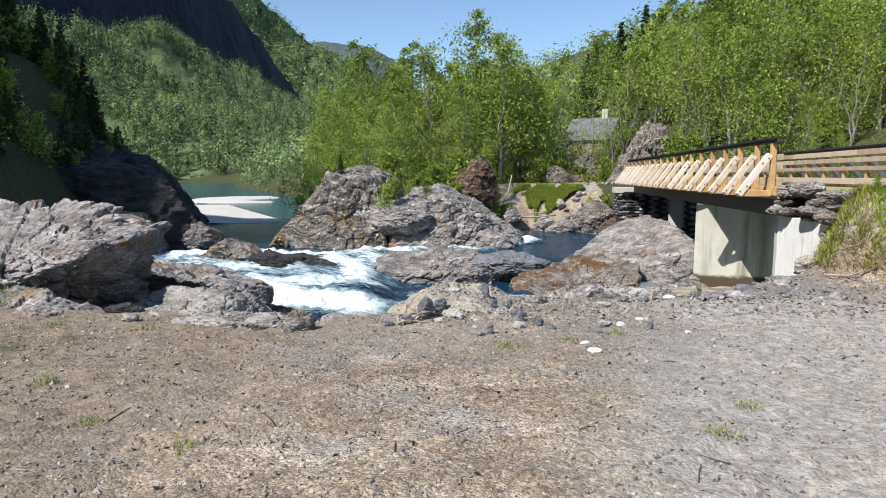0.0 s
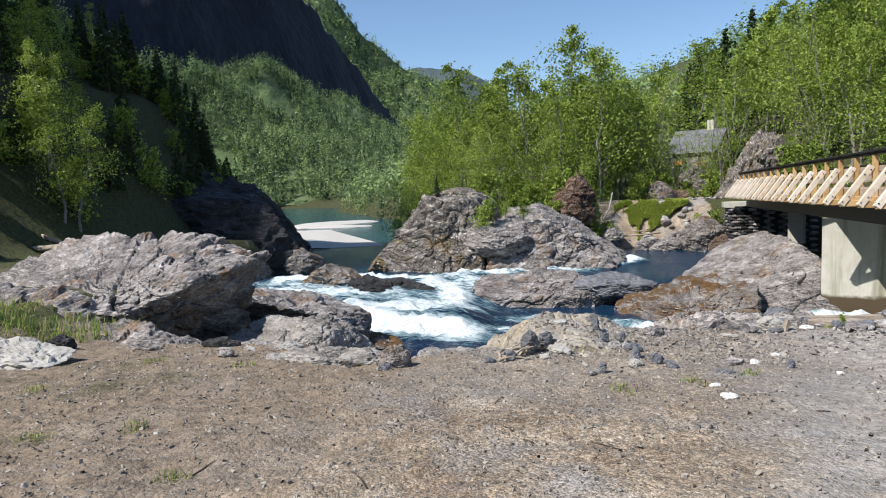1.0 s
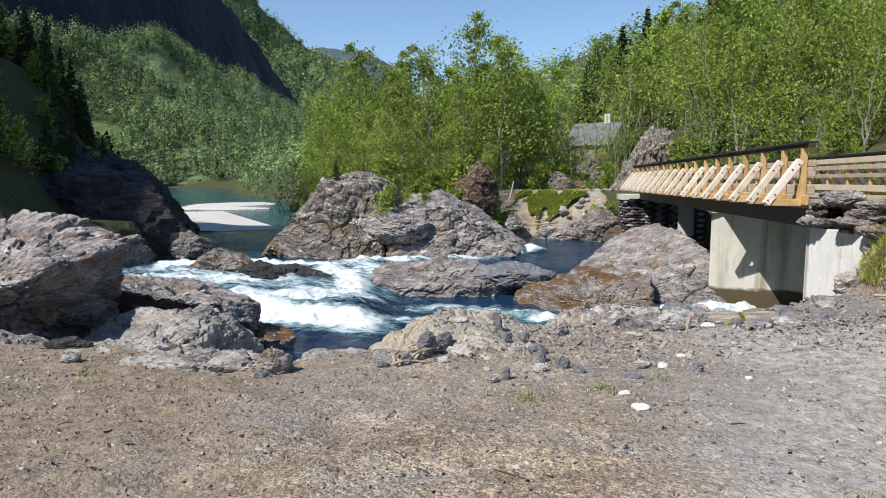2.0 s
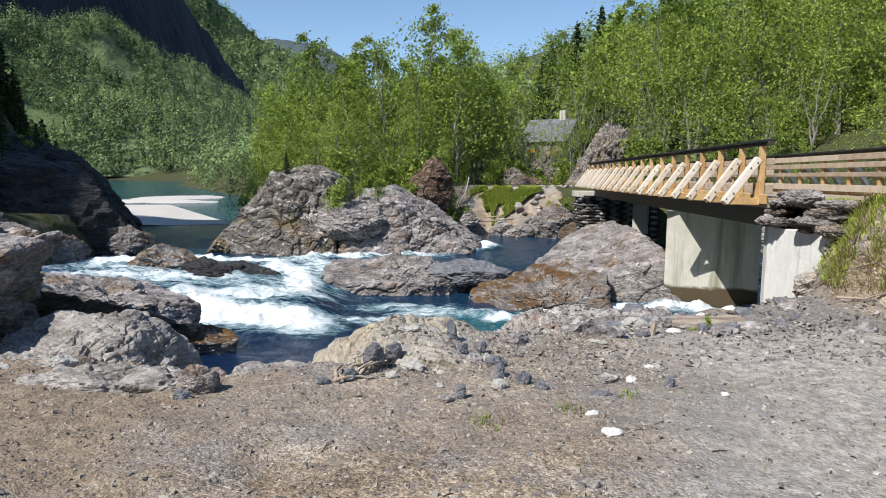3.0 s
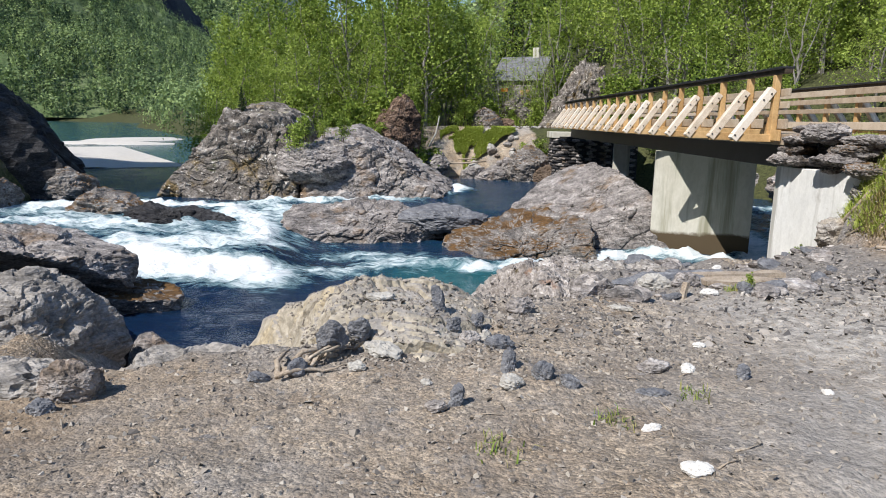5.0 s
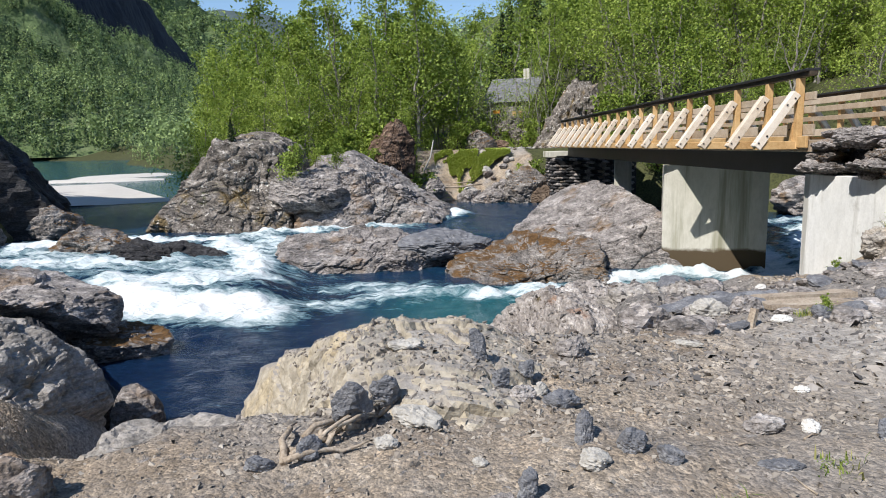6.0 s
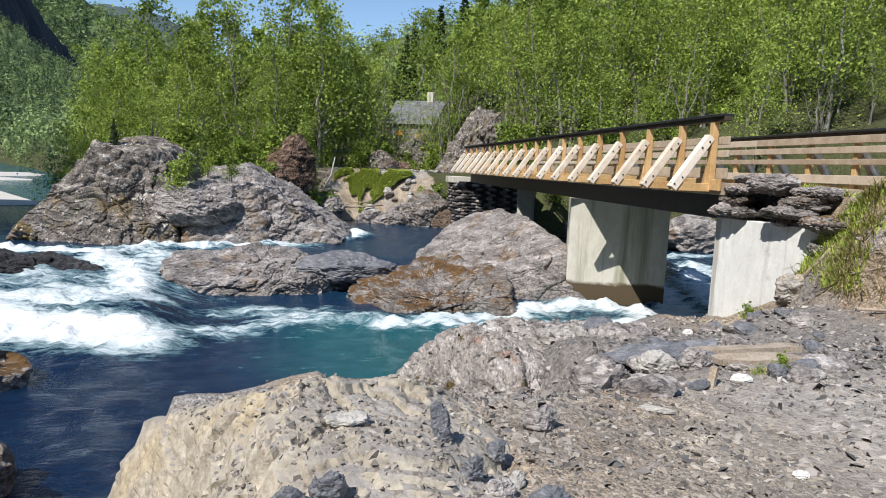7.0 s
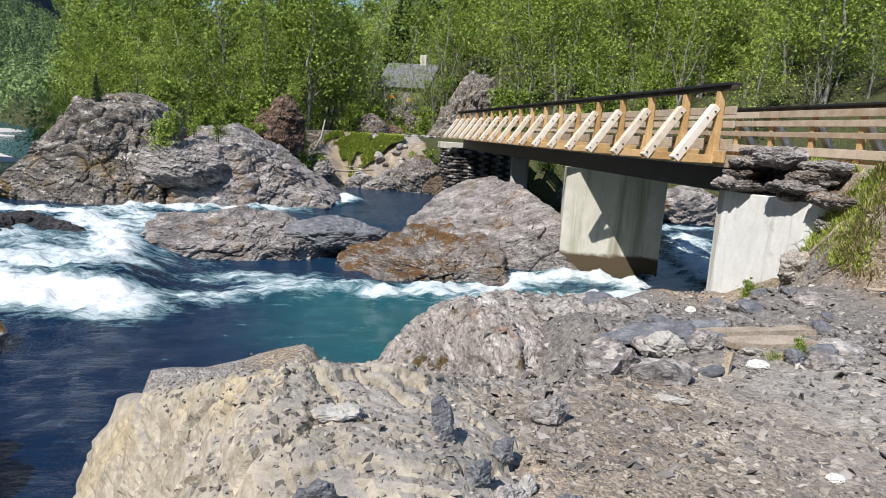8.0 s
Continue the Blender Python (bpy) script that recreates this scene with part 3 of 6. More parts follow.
wx, wy = spread(-14, 14, 0.12, -260, 70, 1.08), spread(13, 40, 0.13, 12, 340, 1.06)
water_mesh = sheet(wx, wy, water_height, "water")
co = np.empty(len(water_mesh.vertices) * 3)
water_mesh.vertices.foreach_get("co", co)
co = co.reshape(-1, 3)
fo = water_mesh.attributes.new("foam", "FLOAT", "POINT")
fo.data.foreach_set("value", np.clip(foam_amount(co[:, 0], co[:, 1]), 0, 1.3))
to = water_mesh.attributes.new("shallow", "FLOAT", "POINT")
to.data.foreach_set("value", np.clip(0.08 + 0.85 * smooth(-1.6, 2.4, co[:, 0] + 0.5 * fbm2(co[:, 0], co[:, 1], 2.5, 3, seed=23)) * smooth(15.8, 18.2, co[:, 1]) * smooth(25.0, 22.6, co[:, 1]) * smooth(11.5, 7.5, co[:, 0]) + 0.20 * smooth(23, 26, co[:, 1]) + 0.45 * smooth(44, 60, co[:, 1]), 0, 1))


def water_material():
    """Clear water, navy where deep and teal where shallow, breaking into milky and then white foam."""
    m = bpy.data.materials.new("river_water")
    m.use_nodes = True
    t, n = m.node_tree, m.node_tree.nodes
    bsdf = n["Principled BSDF"]
    bsdf.inputs["IOR"].default_value = 1.33
    bsdf.inputs["Specular IOR Level"].default_value = 0.27
    geo = n.new("ShaderNodeNewGeometry")
    at = n.new("ShaderNodeAttribute")
    at.attribute_name = "foam"
    sh = n.new("ShaderNodeAttribute")
    sh.attribute_name = "shallow"
    mp = n.new("ShaderNodeMapping")
    mp.inputs["Scale"].default_value = (0.75, 1.7, 1.0)
    mp.inputs["Rotation"].default_value = (0, 0, 0.35)
    wire(t, geo.outputs["Position"], mp.inputs[0])

    def tex(sc, detail, roughness, distortion=0.0):
        q = n.new("ShaderNodeTexNoise")
        q.inputs["Scale"].default_value, q.inputs["Detail"].default_value, q.inputs["Roughness"].default_value = sc, detail, roughness
        q.inputs["Distortion"].default_value = distortion
        wire(t, mp.outputs[0], q.inputs["Vector"])
        return q.outputs["Fac"]

    def muladd(a, k, b):
        q = n.new("ShaderNodeMath")
        q.operation = "MULTIPLY_ADD"
        wire(t, a, q.inputs[0])
        q.inputs[1].default_value = k
        if isinstance(b, float):
            q.inputs[2].default_value = b
        else:
            wire(t, b, q.inputs[2])
        return q.outputs[0]

    def ramp(v, stops):
        q = n.new("ShaderNodeValToRGB")
        e = q.color_ramp.elements
        for k, (x, c) in enumerate(stops):
            z = e[0] if k == 0 else e[-1] if k == len(stops) - 1 else e.new(x)
            z.position, z.color = x, (*c, 1)
        wire(t, v, q.inputs[0])
        return q.outputs[0]
    coarse, fine = tex(0.9, 8, 0.66, 1.4), tex(3.6, 8, 0.72, 0.8)
    v = muladd(fine, 1.35, muladd(coarse, 1.7, muladd(at.outputs["Fac"], 1.05, -1.50)))
    v2 = muladd(v, 0.5, 0.0)
    clear = ramp(muladd(fine, 0.7, muladd(coarse, 0.5, muladd(sh.outputs["Fac"], 1.0, -0.60))), [(0.0, (0.004, 0.012, 0.036)), (0.25, (0.007, 0.025, 0.060)), (0.6, (0.012, 0.060, 0.085)), (1.0, (0.018, 0.092, 0.105))])
    white = n.new("ShaderNodeMapRange")
    white.inputs["From Min"].default_value, white.inputs["From Max"].default_value = 0.14, 0.40
    wire(t, v2, white.inputs["Value"])
    foam = ramp(v2, [(0.14, (0.05, 0.16, 0.20)), (0.26, (0.22, 0.38, 0.42)), (0.38, (0.55, 0.64, 0.67)), (0.62, (0.80, 0.82, 0.83))])
    mx = n.new("ShaderNodeMix")
    mx.data_type = "RGBA"
    wire(t, white.outputs[0], mx.inputs[0])
    wire(t, clear, mx.inputs[6])
    wire(t, foam, mx.inputs[7])
    wire(t, mx.outputs[2], bsdf.inputs["Base Color"])
    rr = n.new("ShaderNodeMapRange")
    rr.inputs["To Min"].default_value, rr.inputs["To Max"].default_value = 0.10, 0.75
    wire(t, white.outputs[0], rr.inputs["Value"])
    wire(t, rr.outputs[0], bsdf.inputs["Roughness"])
    b = n.new("ShaderNodeBump")
    b.inputs["Strength"].default_value, b.inputs["Distance"].default_value = 0.6, 0.09
    q = n.new("ShaderNodeMath")
    q.operation = "MULTIPLY"
    wire(t, v, q.inputs[0])
    wire(t, white.outputs[0], q.inputs[1])
    wire(t, muladd(tex(5.5, 6, 0.68, 0.8), 0.9, muladd(q.outputs[0], 2.2, 0.0)), b.inputs["Height"])
    wire(t, b.outputs[0], bsdf.inputs["Normal"])
    return m


water = part("water", water_mesh, water_material())
tagged(water, "teal river with white rapids running out of a calm lake", "river", kind="structure")


# ---- mountains ----
def mountain(name, label, crest, foot, material, rows=60, cols=140, rough=0.05, steep=0.9):
    """A slope between a crest line (x, y, z) and a foot line (x, y, z), with gullies and shoulders."""
    crest, foot = np.array(crest, float), np.array(foot, float)
    k = np.linspace(0, 1, cols)

    def along(line):
        s = np.linspace(0, 1, len(line))
        return np.stack([np.interp(k, s, line[:, c]) for c in range(3)], axis=1)
    c, f = along(crest), along(foot)
    v = np.linspace(0, 1.25, rows)[:, None, None]
    p = f[None] + (c - f)[None] * np.minimum(v, 1)
    over = np.clip(v[..., 0] - 1, 0, 1)
    p[..., 2] = f[None, :, 2] + (c - f)[None, :, 2] * (np.minimum(v[..., 0], 1) ** steep) - over * (c - f)[None, :, 2] * 1.6
    p[..., 1] += over * 250
    q = p.reshape(-1, 3)
    h = np.linalg.norm((c - f), axis=1).mean()
    w = np.sin(np.clip(v[..., 0], 0, 1) * math.pi * 0.5)
    q[:, 2] += rough * h * fbm(q / (0.22 * h), 5) * np.repeat(w, cols, axis=1).ravel()
    i = np.arange((cols - 1) * (rows - 1))
    a = i // (cols - 1) * cols + i % (cols - 1)
    me = mesh_from(q, np.stack((a, a + 1, a + cols + 1, a + cols), axis=1), name, True)
    ob = part(name, me, material)
    return tagged(ob, label, "mountain", kind="structure"), q.reshape(rows, cols, 3)


def polar(az, el, dist):
    a = radians(az)
    return (0.5 + dist * math.sin(a), 1 + dist * math.cos(a), 2.2 + dist * math.tan(radians(el)))


# Shade and distance haze are put into the cliff's near-black blue.
M_CLIFF = make_material("cliff_shade_and_haze", [(0.007, 0.011, 0.020), (0.014, 0.019, 0.033), (0.030, 0.037, 0.052)], 0.012, (1, 1, 0.4), 0.95, 1.0, 0.12, 6.0)
slope_near, slope_grid = mountain("mountain_slope", "sunlit mountainside covered in birch and spruce woods",
                                  [polar(-60, 16, 430), polar(-47, 15.5, 430), polar(-39, 13.6, 440), polar(-31, 10.2, 480), polar(-24.4, 10.0, 560), polar(-21, 8.9, 620), polar(-15, 6.0, 760), polar(-11.5, 3.6, 820), polar(-6, 2.0, 800)],
                                  [(-420, 150, 0), (-330, 210, 0), (-250, 250, 0), (-200, 290, 0), (-150, 320, 0), (-120, 330, 0), (-80, 320, 0), (-60, 300, 0), (-30, 300, 0)], M_MOUNTAIN)
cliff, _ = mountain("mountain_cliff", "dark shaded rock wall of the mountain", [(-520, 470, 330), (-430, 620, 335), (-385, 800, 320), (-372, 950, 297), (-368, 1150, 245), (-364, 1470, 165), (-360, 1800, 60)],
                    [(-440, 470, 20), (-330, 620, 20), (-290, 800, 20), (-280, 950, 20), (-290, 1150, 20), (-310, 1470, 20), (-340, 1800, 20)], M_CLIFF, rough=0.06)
ridge, ridge_grid = mountain("mountain_ridge", "wooded mountain ridge farther up the valley", [polar(-45, 26, 1900), polar(-30, 21, 1900), polar(-19.8, 16.2, 1900), polar(-16.4, 12.8, 1950), polar(-13.1, 10.5, 2000), polar(-9.7, 9.1, 2050), polar(-8.3, 7.9, 2080), polar(-5, 4.0, 2100), polar(0, 1, 2100)],
                 [(-1000, 1100, 10), (-700, 1150, 10), (-450, 1200, 10), (-400, 1200, 10), (-340, 1200, 10), (-260, 1200, 10), (-200, 1250, 10), (-100, 1300, 10), (0, 1400, 10)], M_MOUNTAIN, rough=0.04)
# Distance haze is put into the fell's blue colour.
M_HAZE = make_material("haze_blue_fell", [(0.045, 0.065, 0.07), (0.075, 0.10, 0.105)], 0.004, rough=1.0, bump=0.3, bump_scale=0.03, bump_depth=6)
fell, _ = mountain("mountain_fell", "bare fell tinted blue for haze at the end of the valley", [polar(-20, 11, 4200), polar(-12.1, 10.4, 4200), polar(-8.3, 10.1, 4200), polar(-6.4, 9.3, 4200), polar(-5, 7.6, 4200), polar(-3.6, 5, 4200), polar(2, 3.5, 4200), polar(20, 3, 4200)],
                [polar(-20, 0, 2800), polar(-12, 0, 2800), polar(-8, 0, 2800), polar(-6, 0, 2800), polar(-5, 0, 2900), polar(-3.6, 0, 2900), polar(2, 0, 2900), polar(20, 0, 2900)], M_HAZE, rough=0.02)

# ---- rocks ----
rock("boulder", (-8.1, 12.9, 0.2), (3.3, 2.5, 1.8), 11, M_ROCK_LICHEN, "huge tilted grey boulder with pale lichen and grass tufts", level=7, lean=(0.5, 0.3, 1),
     planes=[(-0.1, -0.45, 1, 0.66), (0.35, -0.2, 1, 1.42), (0.82, -0.1, -0.57, 1.5), (0.1, -1, 0.4, 1.8), (-1, 0, 0.3, 2.9), (0.55, -0.7, -0.7, 1.35)])
rock("rock_slope", (-9.4, 10.7, 0.0), (2.8, 1.9, 1.1), 12, M_ROCK_LICHEN, "low lichened rock slope with grass beside the boulder", level=6, planes=[(0.15, -0.5, 1, 0.55), (0.9, -0.3, 0.5, 2.1)])
rock("rock_slope", (-6.0, 9.9, -0.22), (1.25, 0.85, 0.75), 42, M_ROCK, "slanting grey rock slab at the foot of the boulder", level=6, planes=[(-0.35, -0.5, 1, 0.42)])
rock("rock_slab", (-6.1, 8.4, 0.36), (0.85, 0.4, 0.22), 13, M_PALE, "pale flat stone slab lying on the gravel", -14, level=5, planes=[(0, -0.3, 1, 0.18)])
rock("bank_rock", (-4.5, 12.75, -1.05), (1.75, 1.5, 1.15), 14, M_ROCK_PALE, "rounded grey-beige rock overhanging the river bank", level=7, lean=(0.1, -0.1, 1), strata=0.04, rough=0.05, broken=0.7,
     planes=[(-0.36, -0.45, 1, 0.66), (0.15, -0.5, 1, 0.80), (1, -0.2, 0.7, 1.15), (0.9, -0.4, -0.55, 0.95), (0.1, -1, 0.1, 1.35), (0.1, -0.9, -0.6, 0.98), (-1, -0.3, 0.6, 1.5)])
rock("bank_rock", (-2.2, 8.92, 0.14), (0.95, 0.5, 0.34), 15, M_ROCK_PALE, "low flat-topped grey rock at the edge of the gravel", 6, level=6, planes=[(-0.12, -0.25, 1, 0.30), (0.9, 0.1, 0.3, 0.80), (0, -1, 0.3, 0.42)])
rock("bank_rock", (-1.28, 8.72, 0.36), (0.17, 0.13, 0.15), 38, M_ROCK, "small dark angular block beside the flat rock", 20, level=5)
rock("bank_rock", (-5.1, 10.15, -0.10), (0.5, 0.35, 0.33), 43, M_ROCK, "small grey rock half buried in the bank", 30, level=5)
rock("bank_rock", (-3.5, 9.55, 0.10), (0.55, 0.35, 0.28), 49, M_ROCK_PALE, "low grey rock with earth on its top", 15, level=5, planes=[(0, -0.2, 1, 0.22)])
rock("rock_ledge", (-0.72, 9.25, 0.0), (0.85, 0.5, 0.36), 44, M_ROCK_PALE, "flat splintered grey rock ledge at the edge of the pool", 8, level=6, lean=(0.1, -0.3, 1), planes=[(0.05, -0.16, 1, 0.26)])
rock("hollow_rock", (-7.1, 18.3, -1.1), (2.4, 1.9, 1.2), 16, M_ROCK, "dark mossy rock overhanging a black hollow by the rapids", level=6, planes=[(0.22, 0.05, 1, 0.72), (0.1, -0.8, -1, 0.30), (1, -0.2, 0.5, 1.8)])
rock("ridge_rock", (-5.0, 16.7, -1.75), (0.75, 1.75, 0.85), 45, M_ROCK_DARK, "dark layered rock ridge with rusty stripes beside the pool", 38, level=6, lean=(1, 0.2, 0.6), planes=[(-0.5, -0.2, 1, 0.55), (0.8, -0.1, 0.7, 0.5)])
rock("water_rock", (-5.1, 19.2, -1.95), (1.05, 0.75, 0.55), 39, M_ROCK_MOSS, "low brown rock at the edge of the rapids", level=5, planes=[(0.2, -0.1, 1, 0.36)])
rock("pool_stone", (-3.14, 15.1, -2.0), (0.34, 0.3, 0.52), 46, M_ROCK, "small grey stone standing in the pool", level=4)
outcrop = rock("bank_outcrop", (0.78, 11.0, -0.9), (2.1, 2.3, 2.0), 17, M_ROCK_BEIGE, "ochre rock outcrop with gravel on top above the pool", level=7, rough=0.045, strata=0.025, grain=0.011, facets=0, broken=0.28,
     planes=[(0.1, -0.2, 1, 1.49), (0.1, 0.55, 1, 1.13), (-0.6, 0, 1, 1.56), (-1, -0.2, 0.5, 1.38), (-0.6, -0.8, 0.6, 1.96), (0, -1, 0.6, 2.15), (0.6, 0.1, 1, 1.30), (0, 0, -1, 2.0), (0, 1, 0, 2.1), (1, 0, 0, 2.0)])
outcrop_low = rock("bank_outcrop", (1.5, 12.6, -1.55), (1.4, 1.3, 1.15), 48, M_ROCK, "low rubble-covered rock beside the outcrop", level=6, planes=[(0.15, 0.2, 1, 0.92)])
nub = rock("mossy_rock", (3.1, 14.95, -1.40), (1.2, 1.75, 1.25), 18, M_NUB, "pointed grey rock with brown moss at the water", level=7, broken=0.6, lean=(0.9, 0, 0.4),
     planes=[(-0.8, -0.1, 0.75, 0.95), (0.9, -0.2, 0.5, 1.05), (-0.15, -1, 0.75, 1.42), (0.1, -0.06, 1, 1.08), (0, 1, 0.4, 1.6)])
ledge_far = rock("bank_ledge", (5.6, 16.5, -1.62), (2.3, 1.5, 1.2), 19, M_ROCK, "grey broken ledge between gravel and river", level=6, planes=[(0.12, 0.1, 1, 0.92), (-1, 0, 0.4, 2.0), (1, 0, 0.6, 1.9)])
ledge_near = rock("bank_ledge", (4.35, 14.5, -0.92), (1.05, 0.9, 0.85), 47, M_ROCK_PALE, "broken grey block beside the pointed rock", level=6, lean=(0.9, 0.1, 0.5), planes=[(-0.05, -0.15, 1, 0.70), (-1, -0.2, 0.3, 0.85)])
rock("river_rock", (-0.45, 28.3, -1.95), (3.05, 1.7, 1.37), 20, M_ROCK, "long flat grey rock in the rapids", level=7, broken=0.6, lean=(-0.25, 0.1, 1), planes=[(0, -0.35, 1, 0.76), (-1, -0.1, 0.5, 2.5), (0, -1, 0.25, 1.47), (0.35, -0.1, 1, 1.2)])
rock("river_slab", (2.6, 27.9, -1.38), (1.45, 0.85, 0.4), 21, M_SLATE, "tilted flat dark slab between river rocks", level=5, planes=[(0.1, -0.2, 1, 0.3)])
rock("river_rock", (4.9, 25.9, -2.15), (3.05, 2.2, 1.45), 22, M_ROCK_MOSS, "long river rock with brown moss on its back", level=7, broken=0.6, lean=(0.7, -0.2, 0.7),
     planes=[(-0.2, -0.18, 1, 0.62), (1, -0.3, 0.2, 2.26), (-0.15, -1, 0.15, 1.7), (-1, 0, 0.5, 2.3)])
rock("sloping_rock", (8.7, 29.4, -1.6), (3.2, 4.0, 2.4), 23, M_ROCK, "large smooth grey rock sloping down under the bridge", level=7, rough=0.04, grain=0.015, strata=0.025, broken=0.25, lean=(-0.46, -0.1, 1),
     planes=[(-0.52, -0.12, 1, 1.18), (0.75, -0.1, 1, 1.62), (1, 0, 0.2, 1.75), (0, -1, 0.4, 3.2), (-0.9, -0.2, 0.6, 2.0)])
rock("great_rock", (-6.6, 38.2, -0.4), (4.3, 3.7, 3.6), 24, M_GREAT, "great weathered rock rising out of the river", level=7, facets=5, broken=0.5, rough=0.05, grain=0.022,
     planes=[(-0.76, 0, 0.65, 1.8), (0, -0.15, 1, 2.8), (1, -0.1, 0.1, 3.25), (0, -1, 0.3, 2.35), (0.6, -0.2, 0.75, 3.3)])
rock("spur_rock", (0.0, 38.5, -1.2), (3.8, 3.2, 3.2), 25, M_ROCK, "grey rock spur sloping into the river", level=7, facets=5, broken=0.65, lean=(-0.55, 0.1, 1), rough=0.05,
     planes=[(0.58, -0.15, 1, 1.66), (0, -0.2, 1, 2.35), (0, -1, 0.4, 2.45), (-1, 0, 0, 3.3)])
rock("loose_block", (-2.9, 36.4, -0.05), (1.5, 1.1, 0.9), 26, M_ROCK, "loose rock block wedged beside the great rock", level=6, planes=[(0.2, -0.3, 1, 0.72)])
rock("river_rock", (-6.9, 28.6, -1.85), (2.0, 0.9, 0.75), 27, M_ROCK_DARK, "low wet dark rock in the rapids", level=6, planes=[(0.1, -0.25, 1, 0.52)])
rock("river_rock", (-10.1, 30.7, -1.6), (1.35, 0.8, 1.05), 28, M_ROCK_MOSS, "small pointed brown rock in the rapids", level=5, planes=[(0.5, -0.2, 1, 0.75), (-0.6, -0.2, 1, 0.8)])
rock("river_rock", (-13.0, 34.6, -1.3), (0.95, 0.7, 0.9), 29, M_ROCK_MOSS, "small mossy rock by the far cliff", 30, level=5)
rock("river_rock", (-15.1, 32.0, -1.5), (1.3, 1.1, 1.2), 30, M_ROCK_MOSS, "mossy rock standing by the shaded cliff", level=5)
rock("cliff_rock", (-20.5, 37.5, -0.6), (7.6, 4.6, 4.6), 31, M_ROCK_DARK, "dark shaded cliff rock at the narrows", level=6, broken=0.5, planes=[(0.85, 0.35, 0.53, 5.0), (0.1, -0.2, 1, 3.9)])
rock("crag", (14.2, 53.2, 2.2), (2.5, 2.0, 4.3), 32, M_GREAT, "steep pale crag beside the far bridge end", level=6, broken=1.4, planes=[(-0.8, -0.1, 0.5, 1.9), (1, -0.1, 0.05, 1.5), (0, -0.2, 1, 3.7)], lean=(0.9, 0, 0.5))
rock("red_crag", (1.05, 46.6, 0.9), (1.15, 1.4, 2.4), 33, M_RED, "reddish brown crag among bushes", level=6, broken=0.6, strata=0.02, planes=[(-0.7, -0.2, 0.6, 1.5)])

# ---- bridge ----
B0, BU = Vector((8.40, 17.85, 0)), Vector((0.0894, 0.996, 0))
BL = Vector((-0.996, 0.0894, 0))


def at_bridge(s, o, z):
    """A place s metres along the bridge, o metres out from its near railing, at height z."""
    return B0 + BU * s + BL * o + Vector((0, 0, z))


bridge = new("bridge")
bridge.location = at_bridge(13, -2, 1.1)
tagged(bridge, "timber road bridge with braced wooden railings on concrete piers", "bridge")


def bridge_part(name, bm, material, label=""):
    for v in bm.verts:
        v.co -= bridge.location
    return part(name, bm, material, bridge, label)


SPAN, STEP = 25.9, 1.52
bm = bmesh.new()
bmesh.ops.create_cone(bm, cap_ends=True, segments=8, radius1=0.020, radius2=0.016, depth=0.02, matrix=Matrix.Rotation(radians(90), 4, "X"))
BOLT = bpy.data.meshes.new("bolt")
bm.to_mesh(BOLT)
bm.free()
bridge_part("deck", beam(at_bridge(-0.2, -2.1, 1.72), at_bridge(SPAN + 0.3, -2.1, 1.72), 4.14, 0.22), M_WOOD_OLD, "timber deck")
for o in (-0.55, -3.65):
    bridge_part("main_beam", beam(at_bridge(-0.3, o, 1.37), at_bridge(SPAN + 0.3, o, 1.37), 0.35, 0.48), M_DARK, "dark steel girder")
for side, o0 in ((1, 0.0), (-1, -4.2)):
    bridge_part("fascia", beam(at_bridge(-0.05, o0 + side * 0.02, 1.80), at_bridge(SPAN, o0 + side * 0.02, 1.80), 0.06, 0.22), M_WOOD)
    bridge_part("handrail", beam(at_bridge(-0.12, o0, 3.05), at_bridge(SPAN + 0.1, o0, 3.06), 0.15, 0.08), M_CAP_SHADE, "handrail darkened for shade under its cap")
    bridge_part("rail_cap", beam(at_bridge(-0.10, o0, 3.115), at_bridge(SPAN + 0.1, o0, 3.12), 0.25, 0.05), M_DARK, "black rail cover")
    for z, h in ((2.03, 0.20), (2.40, 0.13), (2.65, 0.15)) if side > 0 else ((2.03, 0.20), (2.43, 0.13), (2.70, 0.15), (2.93, 0.17)):
        for k in range(5):
            a, b = -0.05 + k * (SPAN / 5), -0.05 + (k + 1) * (SPAN / 5) - 0.01
            bridge_part("rail_plank", beam(at_bridge(a, o0 - side * 0.10, z), at_bridge(b, o0 - side * 0.10, z), 0.05, h), M_WOOD_OLD)
    for k in range(18):
        s = 0.05 + STEP * k if k else 0.34
        bridge_part("post", beam(at_bridge(s, o0, 1.66), at_bridge(s, o0, 3.0), 0.12, 0.14, up=BU), M_WOOD)
        strut = bridge_part("strut", beam(at_bridge(s, o0 + side * 0.08, 2.72), at_bridge(s, o0 + side * 0.80, 1.70), 0.155, 0.17, up=BU), M_WOOD_PALE)
        if side > 0:
            for q in (0.10, 0.22, 0.80, 0.93):
                bolt = part("bolt", BOLT, M_DARK, strut)
                bolt.location = at_bridge(s - 0.09, 0.08 + 0.72 * q + (0.03 if q in (0.22, 0.93) else -0.03), 2.72 - q) - bridge.location
        if side > 0:
            plate = bridge_part("bracket", beam(at_bridge(s + 0.16, 0.055, 1.70), at_bridge(s + 0.16, 0.055, 2.16), 0.20, 0.045, up=BL), M_WOOD, "bolted post foot")
            for q in (1.80, 2.04):
                bolt = part("bolt", BOLT, M_DARK, plate)
                bolt.location = at_bridge(s + 0.16, 0.082, q) - bridge.location
                bolt.rotation_euler = (0, 0, radians(90))
        bridge_part("crossbeam", beam(at_bridge(s, o0 - side * 0.3, 1.74), at_bridge(s, o0 + side * 0.82, 1.74), 0.12, 0.16), M_WOOD)

